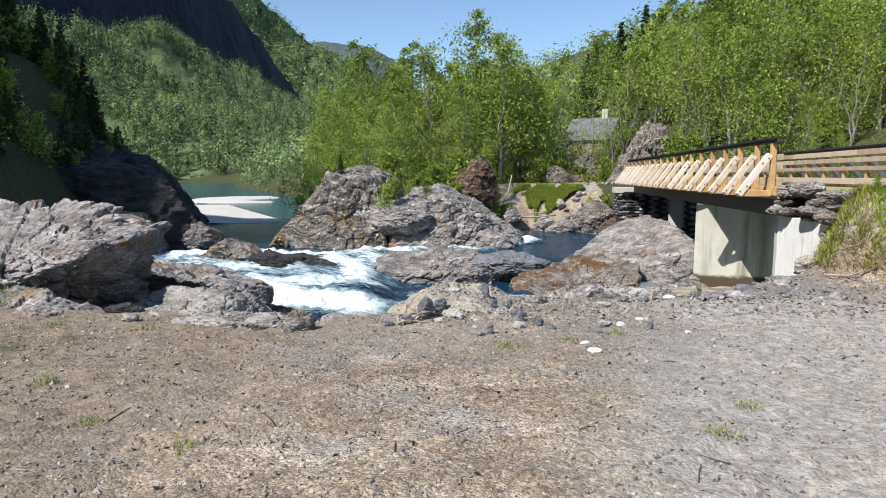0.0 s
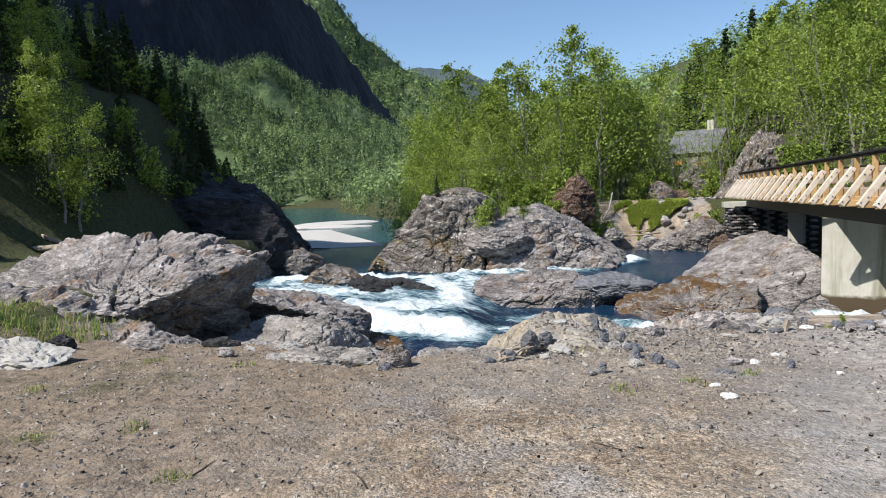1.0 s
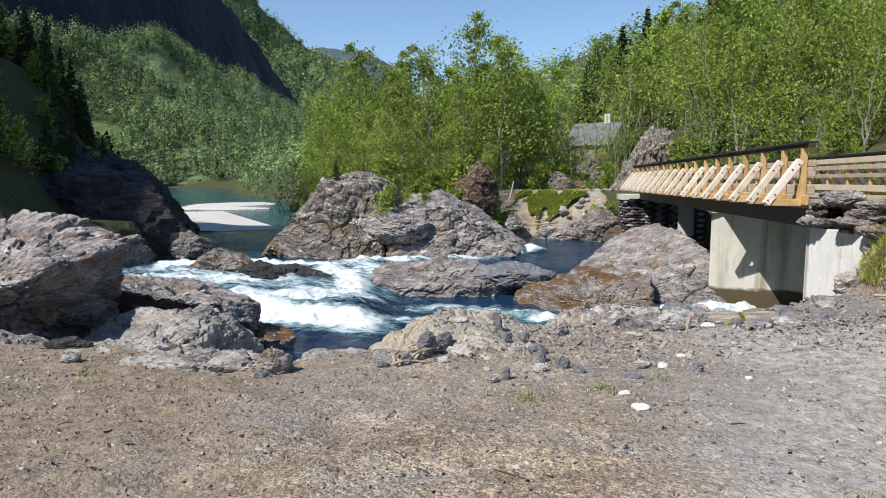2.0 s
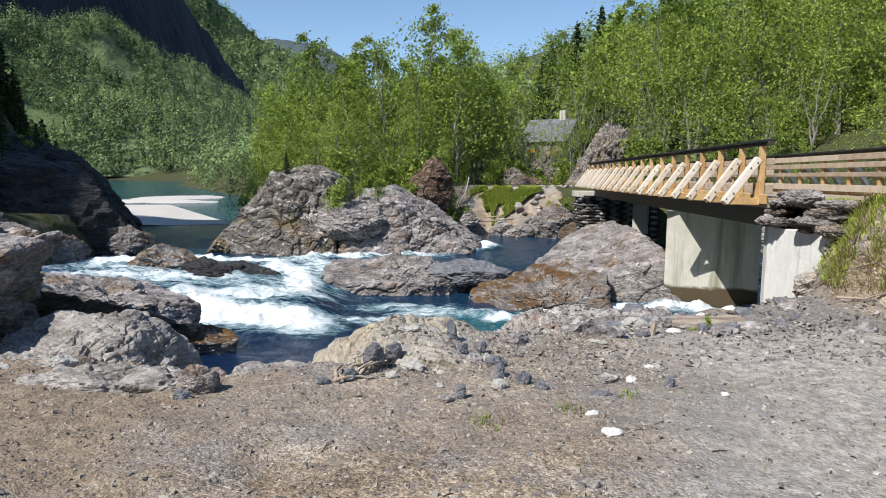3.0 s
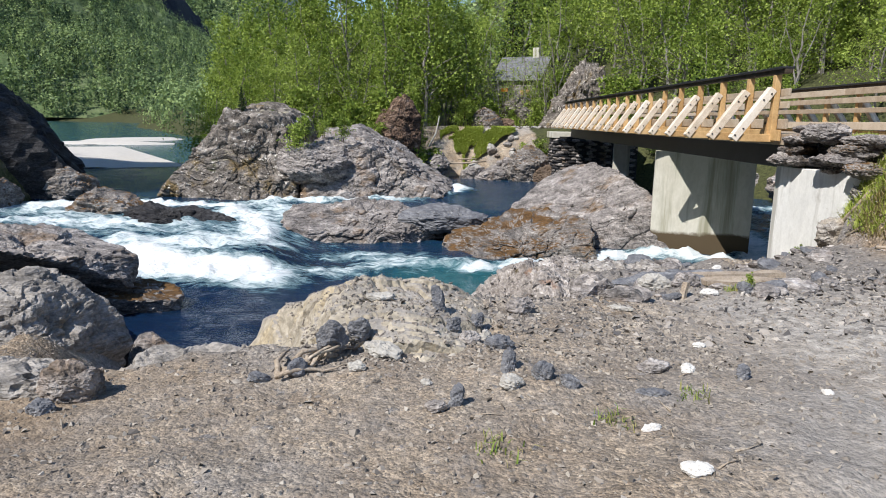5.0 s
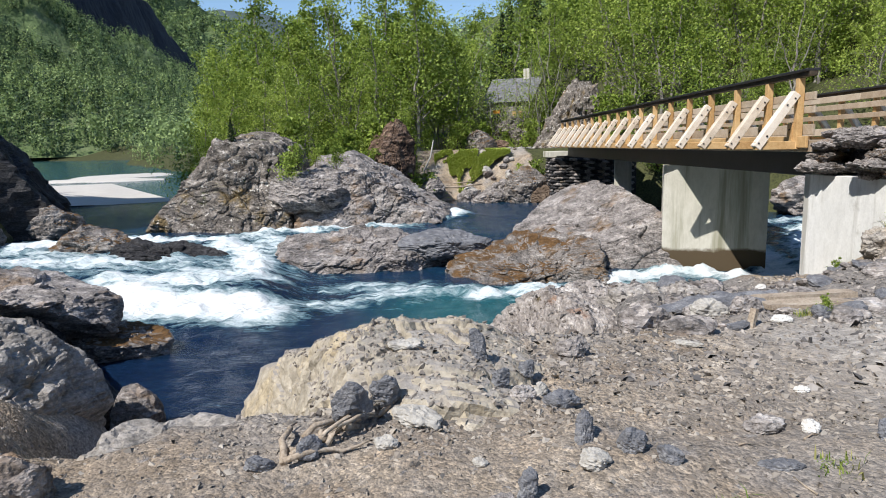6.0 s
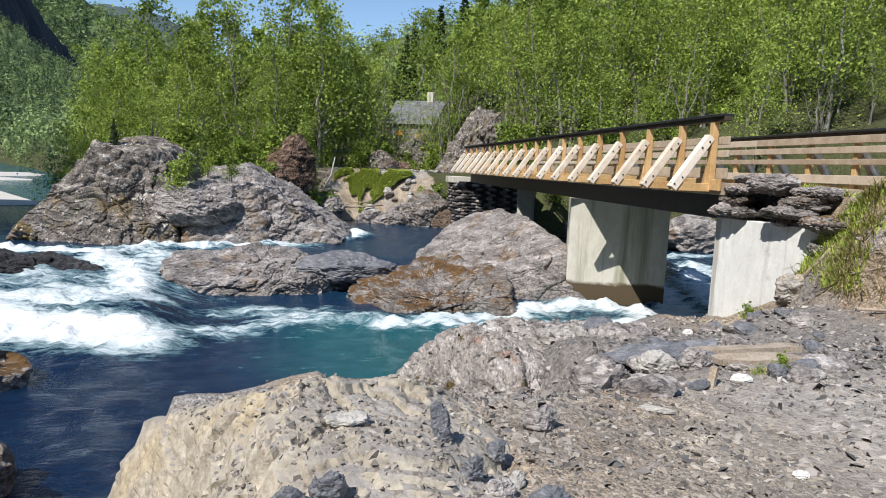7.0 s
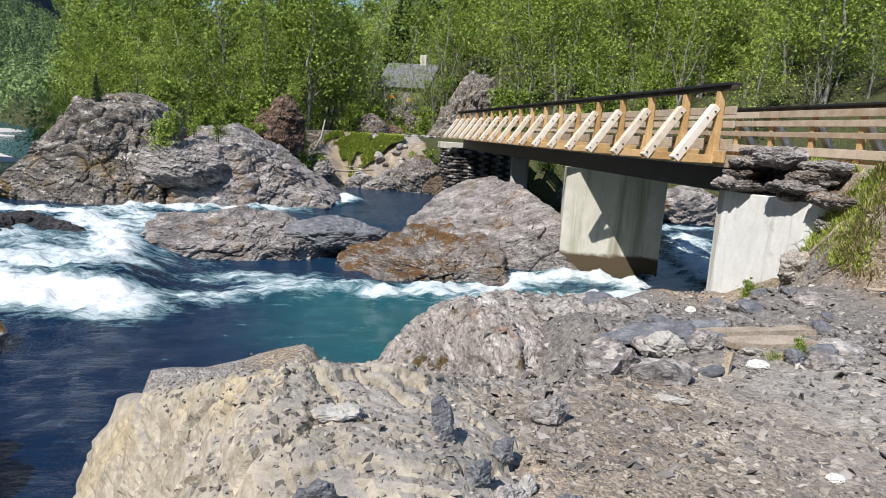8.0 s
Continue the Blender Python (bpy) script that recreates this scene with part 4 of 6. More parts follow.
pier = part("bridge_pier", beam((9.28, 26.35, -0.9), (12.1, 25.3, -0.9), 0.9, 4.06), M_CONCRETE)
tagged(pier, "pale concrete bridge pier with a dark wet foot", "pier")
pier2 = part("bridge_pier", beam((10.85, 35.3, 0.35), (11.55, 35.1, 0.35), 0.5, 1.5), M_CONCRETE)
tagged(pier2, "small concrete pier standing on the sloping rock", "pier")
abutment = part("abutment", beam((9.03, 17.88, -0.3), (9.03, 14.2, -0.3), 1.2, 3.0), M_CONCRETE_WHITE)
tagged(abutment, "pale concrete abutment wall at the near bridge end", "abutment")


# ---- plants ----
def leaf_material(name, colors, glow=0.35, vary=(0.35, 0.45, 0.5, -0.15), tone=""):
    m = bpy.data.materials.new(name)
    m.use_nodes = True
    t, n = m.node_tree, m.node_tree.nodes
    bsdf = n["Principled BSDF"]
    geo = n.new("ShaderNodeNewGeometry")
    info = n.new("ShaderNodeObjectInfo")
    nz = n.new("ShaderNodeTexNoise")
    nz.inputs["Scale"].default_value, nz.inputs["Detail"].default_value = 0.35, 3
    wire(t, geo.outputs["Position"], nz.inputs["Vector"])

    def weigh(a, k, b):
        q = n.new("ShaderNodeMath")
        q.operation = "MULTIPLY_ADD"
        wire(t, a, q.inputs[0])
        q.inputs[1].default_value = k
        if isinstance(b, float):
            q.inputs[2].default_value = b
        else:
            wire(t, b, q.inputs[2])
        return q.outputs[0]
    v = weigh(geo.outputs["Random Per Island"], vary[0], weigh(info.outputs["Random"], vary[1], weigh(nz.outputs["Fac"], vary[2], vary[3])))
    if tone:
        own = n.new("ShaderNodeAttribute")
        own.attribute_name = tone
        v = weigh(own.outputs["Fac"], 0.75, v)
    ramp = n.new("ShaderNodeValToRGB")
    e = ramp.color_ramp.elements
    for k, c in enumerate(colors):
        x = e[0] if k == 0 else e[-1] if k == len(colors) - 1 else e.new(k / (len(colors) - 1))
        x.color = (*c, 1)
    wire(t, v, ramp.inputs[0])
    wire(t, ramp.outputs[0], bsdf.inputs["Base Color"])
    bsdf.inputs["Roughness"].default_value = 0.55
    bsdf.inputs["Specular IOR Level"].default_value = 0.25
    tr = n.new("ShaderNodeBsdfTranslucent")
    wire(t, ramp.outputs[0], tr.inputs["Color"])
    mx = n.new("ShaderNodeMixShader")
    mx.inputs[0].default_value = glow
    wire(t, bsdf.outputs[0], mx.inputs[1])
    wire(t, tr.outputs[0], mx.inputs[2])
    wire(t, mx.outputs[0], n["Material Output"].inputs["Surface"])
    return m


M_BIRCH = leaf_material("birch_leaves", [(0.045, 0.085, 0.014), (0.13, 0.20, 0.030), (0.26, 0.345, 0.058), (0.42, 0.51, 0.115)], 0.38, (0.70, 0.26, 0.45, -0.10))
M_SPRUCE = leaf_material("spruce_needles", [(0.018, 0.035, 0.012), (0.03, 0.055, 0.018), (0.05, 0.08, 0.025)], 0.1)
# Leaf greens lifted towards blue to paint in distance haze.
M_FARLEAF = leaf_material("haze_tinted_leaves", [(0.022, 0.05, 0.03), (0.13, 0.20, 0.085), (0.25, 0.34, 0.125), (0.38, 0.47, 0.18)], 0.25, (0.30, 0.0, 0.30, -0.15), "tone")
M_FRESH = leaf_material("fresh_grass", [(0.20, 0.27, 0.045), (0.34, 0.42, 0.075), (0.46, 0.50, 0.13), (0.58, 0.53, 0.27)], 0.3, (0.5, 0.1, 0.6, -0.15))
M_STRAW = leaf_material("dry_grass", [(0.10, 0.085, 0.03), (0.27, 0.21, 0.095), (0.42, 0.34, 0.18), (0.58, 0.50, 0.31)], 0.2, (0.7, 0.1, 0.5, -0.2))
M_BLADE = leaf_material("grass_blades", [(0.10, 0.17, 0.025), (0.19, 0.28, 0.05), (0.36, 0.34, 0.13), (0.55, 0.45, 0.26)], 0.3, (0.65, 0.1, 0.6, -0.2))


def tube(points, radii, sides=6):
    """Vertices and faces of a tapering limb."""
    pts = [Vector(p) for p in points]
    verts, faces = [], []
    for k, p in enumerate(pts):
        d = (pts[min(k + 1, len(pts) - 1)] - pts[max(k - 1, 0)]).normalized()
        a = d.orthogonal().normalized()
        b = d.cross(a)
        for j in range(sides):
            w = 2 * math.pi * j / sides
            verts.append(p + (a * math.cos(w) + b * math.sin(w)) * radii[k])
    for k in range(len(pts) - 1):
        for j in range(sides):
            j2 = (j + 1) % sides
            faces.append([k * sides + j, k * sides + j2, (k + 1) * sides + j2, (k + 1) * sides + j])
    return verts, faces


def joined(pieces):
    verts, faces = [], []
    for v, f in pieces:
        o = len(verts)
        verts += v
        faces += [[i + o for i in q] for q in f]
    return verts, faces


def leaf_cards(centres, size, rng, flat=0.0, outward=None):
    """Small folded leaf sprays at the given places."""
    n = len(centres)
    d1 = rng.normal(size=(n, 3))
    d1[:, 2] *= 1 - flat
    d1 /= np.linalg.norm(d1, axis=1)[:, None]
    d2 = np.cross(d1, rng.normal(size=(n, 3)))
    d2 /= np.linalg.norm(d2, axis=1)[:, None]
    if outward is not None:
        o = outward + 0.16 * rng.normal(size=(n, 3))
        d1 = np.cross(o, d1)
        d1 /= np.linalg.norm(d1, axis=1)[:, None]
        d2 = np.cross(o, d1)
        d2 /= np.linalg.norm(d2, axis=1)[:, None]
    s = size * rng.uniform(0.6, 1.3, (n, 1))
    a, b = d1 * s, d2 * s * 0.80
    v = np.stack((centres - a * 0.8 - b * 0.55, centres + a, centres - a * 0.5 + b), axis=1).reshape(-1, 3)
    f = np.arange(3 * n).reshape(-1, 3)
    return v, f


def birch(seed, height, leaves, size=0.16, sparse=1.0, stems=1, low=0.22, spread_out=0.26, twigs=True):
    """Trunk and crown meshes of a birch or alder."""
    rng = np.random.default_rng(seed)
    pieces, tips = [], []
    for st in range(stems):
        lean = rng.normal(size=2) * (0.05 + 0.09 * (stems > 1)) * height
        base = rng.normal(size=2) * 0.12 * (stems > 1)
        h = height * (1 if st == 0 else rng.uniform(0.65, 0.95))
        pts = []
        for k in range(9):
            u = k / 8
            pts.append(Vector((base[0] + lean[0] * u ** 1.4 + rng.normal() * 0.012 * h * (u > 0), base[1] + lean[1] * u ** 1.4 + rng.normal() * 0.012 * h * (u > 0), h * u - 0.3 * (u == 0))))
        r0 = 0.011 * h + 0.02
        pieces.append(tube(pts, [r0 * (1 - 0.92 * k / 8) for k in range(9)], 5))
        limbs = int((20 if twigs else 9) / stems ** 0.5)
        for j in range(limbs):
            u = low + (0.97 - low) * (j + rng.uniform()) / limbs
            f = u * 8
            i = min(int(f), 7)
            o = pts[i].lerp(pts[i + 1], f - i)
            w = rng.uniform(0, 2 * math.pi)
            length = height * spread_out * (1.1 - 0.8 * ((u - low) / (1 - low)) ** 1.3) * rng.uniform(0.6, 1.25)
            d = Vector((math.cos(w), math.sin(w), rng.uniform(0.45, 1.1)))
            p, line = o.copy(), [o.copy()]
            for k in range(4):
                p = p + d.normalized() * length / 4
                line.append(p.copy())
                d += Vector((rng.normal() * 0.3, rng.normal() * 0.3, -0.22))
            rb = 0.32 * r0 * (1 - 0.7 * u)
            pieces.append(tube(line, [rb, rb * 0.8, rb * 0.6, rb * 0.4, rb * 0.15], 3))
            for k in range(1, 5):
                tips.append((line[k], length * 0.24))
                for q in range(2):
                    e = line[k] + Vector(rng.normal(size=3)) * length * 0.2
                    if q == 0 and k == 3 and twigs:
                        pieces.append(tube([line[k], line[k].lerp(e, 0.6) + Vector((0, 0, 0.03)), e], [rb * 0.35, rb * 0.25, rb * 0.1], 3))
                    tips.append((e, length * 0.2))
    per = max(1, int(leaves / len(tips)))
    c = []
    for p, s in tips:
        if rng.uniform() > sparse:
            continue
        k = rng.poisson(per)
        c.append(np.array(p)[None] + rng.normal(size=(k, 3)) * np.array((s, s, s * 0.8)))
    v, f = leaf_cards(np.vstack(c), size, rng)
    return mesh_from(*joined(pieces), "trunk", True), mesh_from(v, f, "crown")


def spruce(seed, height, size=0.22):
    rng = np.random.default_rng(seed)
    trunk = tube([(0, 0, -0.3), (0, 0, height * 0.5), (0, 0, height)], [0.018 * height, 0.010 * height, 0.01], 6)
    c = []
    levels = int(height * 3.2)
    for k in range(levels):
        u = 0.06 + 0.94 * k / levels
        reach = 0.20 * height * (1 - u) ** 0.85 + 0.08
        for j in range(7):
            w = rng.uniform(0, 2 * math.pi)
            n = max(2, int(reach * 9))
            r = np.sqrt(rng.uniform(0.02, 1, n)) * reach * rng.uniform(0.7, 1.15)
            c.append(np.stack((np.cos(w + rng.normal(size=n) * 0.12) * r, np.sin(w + rng.normal(size=n) * 0.12) * r, u * height - r * 0.35 + rng.normal(size=n) * 0.05), axis=1))
    v, f = leaf_cards(np.vstack(c), size, rng, 0.5)
    return mesh_from(*trunk, "trunk", True), mesh_from(v, f, "crown")


def tree_thing(name, meshes, bark, leaf, label, category, group):
    ob = tagged(new(name), label, category, group)
    part("trunk", meshes[0], bark, ob)
    part("crown", meshes[1], leaf, ob)
    return ob


BIRCH_LABEL = "slender birch in fresh light green leaf"
TREES = [tree_thing("birch", birch(100 + k, 10.0, n, sz, sp, st, lo, so), M_BARK, M_BIRCH, lab, "tree", "trees on the far bank") for k, (n, sz, sp, st, lo, so, lab) in enumerate((
    (3700, 0.100, 1.0, 1, 0.16, 0.26, BIRCH_LABEL), (3500, 0.100, 0.95, 1, 0.25, 0.22, BIRCH_LABEL), (3800, 0.100, 1.0, 2, 0.14, 0.24, "twin-stemmed birch in light green leaf"),
    (3500, 0.100, 0.9, 2, 0.2, 0.27, BIRCH_LABEL), (1500, 0.085, 0.75, 3, 0.15, 0.25, "grey half-bare alder with thin twigs")))]
FAR_TREES = [tree_thing("birch", birch(150 + k, 10.0, 1100, 0.25, 1.0, 1 + k % 2, 0.15, 0.26, False), M_BARK, M_BIRCH, BIRCH_LABEL, "tree", "trees on the hillside") for k in range(3)]
SHRUBS = [tree_thing("bush", birch(200 + k, 3.0, 1500, 0.11, 1.0, 3, 0.05, 0.36), M_BARK_DARK, M_BIRCH, "dense green bush on the bank", "bush", "bushes on the far bank") for k in range(2)]
SPRUCES = [tree_thing("spruce", spruce(300 + k, 10.0), M_BARK_DARK, M_SPRUCE, "dark green spruce among the birches", "tree", "spruces on the hillside") for k in range(2)]


def plant(source, x, y, height, base, rng, lean=0.0, sink=0.1):
    h0 = 3.0 if source in SHRUBS else 10.0
    m = pose(x, y, ground_at(x, y) - sink, rng.normal() * (2 + lean), rng.normal() * (2 + lean), rng.uniform(0, 360)) @ Matrix.Scale(height / h0, 4)
    ob = copy_thing(source, Matrix.Identity(4))
    ob.matrix_basis = m
    return ob


def scatter(count, xr, yr, keep, gap, seed):
    """Places at least gap apart where keep(x, y) holds."""
    rng = np.random.default_rng(seed)
    out = []
    for _ in range(count * 30):
        if len(out) >= count:
            break
        x, y = rng.uniform(*xr), rng.uniform(*yr)
        if keep(x, y) and all((x - a) ** 2 + (y - b) ** 2 > gap * gap for a, b in out):
            out.append((x, y))
    return out


def dry(x, y, margin=1.5):
    return float(river_distance(np.array([x]), np.array([y]))[0]) > margin


def clear_of_view(x, y):
    """Leaves the house, the crag, the far road and the grass slope free."""
    if (-4 < x < 3.6 and y < 49) or (1.5 < x < 4.6 and y < 53):
        return False
    if 3.5 < x < 15.5 and y < 54.5:
        return False
    if 7.0 < x < 16.5 and 54 < y < 67:
        return False
    return dry(x, y)


rng = np.random.default_rng(5)
SPOTS = scatter(75, (-13, 9), (44.5, 78), clear_of_view, 2.3, 51) + scatter(95, (13, 66), (46, 100), clear_of_view, 3.4, 52) + scatter(64, (18, 75), (35, 60), clear_of_view, 2.6, 53)
for x, y in SPOTS:
    k = rng.choice(len(TREES), p=(0.26, 0.22, 0.22, 0.16, 0.14))
    near = y < 52 and x < 9
    plant(FAR_TREES[k % 3] if y > 74 and k < 4 else TREES[k], x, y, rng.uniform(4.5, 7.5) if near else rng.uniform(8, 12.5), 10, rng)
for x, y, h in ((1.6, 58, 14.0), (-2.4, 58, 12.3), (3.9, 60, 12.5), (-9, 52, 8.5), (-6, 56, 9.5)):
    plant(TREES[int(rng.integers(0, 4))], x, y, h, 10, rng)
for x, y in scatter(60, (20, 60), (33, 50), lambda a, b: dry(a, b, 1.5) and b > 58 - 0.9 * a, 2.2, 56):
    plant(TREES[int(rng.integers(0, 5))], x, y, rng.uniform(3.5, 7.5), 6, rng)
for x, y in scatter(80, (-13, 45), (42.5, 62), lambda a, b: dry(a, b, 0.6) and not (4 < a < 14 and b < 52) and not (8 < a < 15 and 55 < b < 66), 1.5, 54):
    plant(SHRUBS[int(rng.integers(0, 2))], x, y, rng.uniform(1.6, 3.6), 3, rng)
for x, y, h in ((20, 92, 13), (24, 95, 14), (17, 90, 12), (30, 88, 12), (45, 80, 13), (55, 70, 12), (15, 88, 11), (36, 100, 13)):
    plant(SPRUCES[int(rng.integers(0, 2))], x, y, h, 10, rng)
# shaded woods on the steep left bank, dark spruces added to deepen the shade
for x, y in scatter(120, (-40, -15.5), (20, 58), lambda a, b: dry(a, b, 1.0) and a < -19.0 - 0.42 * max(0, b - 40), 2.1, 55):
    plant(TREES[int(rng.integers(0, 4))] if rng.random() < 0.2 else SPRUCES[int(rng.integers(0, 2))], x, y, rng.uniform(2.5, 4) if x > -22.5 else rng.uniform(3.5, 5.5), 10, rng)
for x, y in scatter(40, (-30, -14.5), (17, 48), lambda a, b: dry(a, b, 1.2) and a < -18.5 - 0.42 * max(0, b - 40), 1.6, 57):
    plant(SHRUBS[int(rng.integers(0, 2))], x, y, rng.uniform(1.2, 2.8), 3, rng)
plant(SPRUCES[0], -29.4, 60, 8.5, 10, rng)
plant(SPRUCES[1], -33, 63, 7.0, 10, rng)
for k, source in enumerate(TREES + FAR_TREES + SHRUBS + SPRUCES):
    x, y = 18 + 4.1 * k, 72 + 3.3 * (k % 3)
    source.location = (x, y, ground_at(x, y) - 0.1)


# ---- far woods ----
def clumps(places, heights, cards, seed, wide=0.55, cone=0.0, size=0.09):
    """Crowns of far trees, joined: clouds of leaf sprays, some of them pointed."""
    rng = np.random.default_rng(seed)
    n = len(places)
    d = rng.normal(size=(n, cards, 3))
    d /= np.linalg.norm(d, axis=2)[..., None]
    r = rng.uniform(0.72, 1.0, (n, cards, 1)) ** 0.5
    lobes = 1 + 0.28 * np.sin(d[..., :1] * 5 + rng.uniform(0, 6, (n, 1, 1))) + 0.2 * np.sin(d[..., 2:] * 6 + rng.uniform(0, 6, (n, 1, 1)))
    h = np.asarray(heights)[:, None]
    w = wide * h * rng.uniform(0.75, 1.2, (n, 1))
    v = d * r * lobes
    z = (v[..., 2] * 0.5 + 0.5) * h
    pointed = rng.uniform(size=(n, 1)) < cone
    taper = np.where(pointed, 0.7 * np.clip(1.08 - z / h, 0.05, 1.2), 1.0)
    c = np.stack((v[..., 0] * w * 0.5 * taper, v[..., 1] * w * 0.5 * taper, z), axis=2) + np.asarray(places)[:, None, :]
    out = d + np.array((0, 0, 0.25))
    v, f = leaf_cards(c.reshape(-1, 3), size * float(np.mean(heights)), rng, 0.0, out.reshape(-1, 3))
    shade = np.where(pointed[:, 0], rng.uniform(-0.15, 0.05, n), rng.uniform(0.15, 0.85, n))
    return v, f, np.repeat(shade, cards * 3)


def on_slope(grid, count, seed, lo=0.0, hi=1.0):
    rng = np.random.default_rng(seed)
    rows, cols = grid.shape[:2]
    top = int((rows - 1) / 1.25)
    r = rng.uniform(lo, hi, count) * top
    c = rng.uniform(0, cols - 1.01, count)
    i, j = r.astype(int), c.astype(int)
    a, b = (r - i)[:, None], (c - j)[:, None]
    return grid[i, j] * (1 - a) * (1 - b) + grid[np.minimum(i + 1, rows - 1), j] * a * (1 - b) + grid[i, j + 1] * (1 - a) * b + grid[np.minimum(i + 1, rows - 1), j + 1] * a * b


def woods_mesh(v, f, shade):
    me = mesh_from(v, f, "woods")
    me.attributes.new("tone", "FLOAT", "POINT").data.foreach_set("value", shade)
    return me


wrng = np.random.default_rng(9)
spots = on_slope(slope_grid, 6400, 61)
bearing = np.degrees(np.arctan2(spots[:, 0], spots[:, 1]))
spots = spots[(value_noise(spots / 38.0) > -0.55) & (bearing > -48) & (bearing < -5)]
woods = part("woods", woods_mesh(*clumps(spots, wrng.uniform(6, 14, len(spots)), 60, 62, 0.62, 0.42, 0.060)), M_FARLEAF)
tagged(woods, "birch and spruce woods covering the mountainside", "woods", kind="stuff")
spots = on_slope(ridge_grid, 4000, 63, 0.1)
bearing = np.degrees(np.arctan2(spots[:, 0], spots[:, 1]))
spots = spots[(bearing > -36) & (bearing < -4)]
woods = part("woods", woods_mesh(*clumps(spots, wrng.uniform(14, 28, len(spots)), 18, 64, 0.8, 0.3, 0.14)), M_FARLEAF)
tagged(woods, "far woods on the mountain ridge", "woods", kind="stuff")


def woods_on_ground(name, count, xr, yr, keep, hr, seed, label, cards=95):
    r = np.random.default_rng(seed)
    x, y = r.uniform(*xr, count * 4), r.uniform(*yr, count * 4)
    ok = keep(x, y)
    x, y = x[ok][:count], y[ok][:count]
    p = np.stack((x, y, ground_height(x, y)), axis=1)
    ob = part(name, woods_mesh(*clumps(p, r.uniform(*hr, len(p)), cards, seed, 0.75, 0.12, 0.050)), M_FARLEAF)
    return tagged(ob, label, "woods", kind="stuff")


woods_on_ground("woods", 420, (10, 300), (60, 330), lambda x, y: (np.hypot(x - 20, y - 60) > 62) & (river_distance(x, y) > 3), (8, 13), 71, "dense birch woods high on the hillside")
woods_on_ground("woods", 170, (-80, -8), (55, 240), lambda x, y: (river_distance(x, y) > 0.5) & (river_distance(x, y) < 9) & (x > -16 - 0.36 * (y - 60)), (3.5, 7), 73, "light green bushes along the lake shore")
woods_on_ground("woods", 380, (-75, 20), (70, 300), lambda x, y: (river_distance(x, y) > 1.0) & (x > -14 - 0.36 * (y - 60)), (6, 11), 72, "light green alder and birch along the lake shore")

# ---- hillside water bars ----
def gravel_bar(name, cx, cy, rx, ry, turn, z, label):
    bm = bmesh.new()
    bmesh.ops.create_grid(bm, x_segments=40, y_segments=24, size=1.0)
    for v in bm.verts:
        r = math.hypot(v.co.x, v.co.y)
        q = max(0.0, 1 - r * (1 + 0.25 * noise.noise(Vector((v.co.x * 2, v.co.y * 2, cx)))))
        v.co = Vector((v.co.x * rx, v.co.y * ry, 0.26 * min(1.0, 3.2 * q) - 0.28))
    ob = part(name, bm, M_SAND)
    ob.matrix_world = pose(cx, cy, z, 0, 0, turn)
    return tagged(ob, label, "gravel bar")


gravel_bar("gravel_bar", -28.3, 66.5, 7.2, 17.0, 28, -1.36, "broad pale gravel bar in the lake")
gravel_bar("gravel_bar", -34.0, 92, 7.5, 3.2, 5, -1.38, "thin pale gravel bar farther out")
gravel_bar("gravel_bar", -36.0, 106.5, 4.5, 9.0, -20, -1.38, "grassy pale gravel bar far out in the lake")


# ---- loose stones, chips and wood on the gravel ----
def tree_of(*obs):
    """One search tree over several rocks, in world places."""
    verts, faces = [], []
    for ob in obs:
        k = len(verts)
        verts += [ob.matrix_world @ v.co for v in ob.data.vertices]
        faces += [[k + i for i in f.vertices] for f in ob.data.polygons]
    return BVHTree.FromPolygons(verts, faces)


BANK = tree_of(outcrop, outcrop_low, nub, ledge_far, ledge_near)


def surface(x, y):
    """Height of the ground or of the bank rocks over it; far below where a rock is too steep to hold stones."""
    z = ground_height(x, y)
    for k in np.nonzero((x > -1.6) & (x < 8.2) & (y > 8.6) & (y < 18))[0]:
        place, normal, _, _ = BANK.ray_cast(Vector((x[k], y[k], 4.0)), Vector((0, 0, -1)))
        if place and place.z > z[k]:
            z[k] = place.z if normal.z > 0.62 else -9.0
    return z


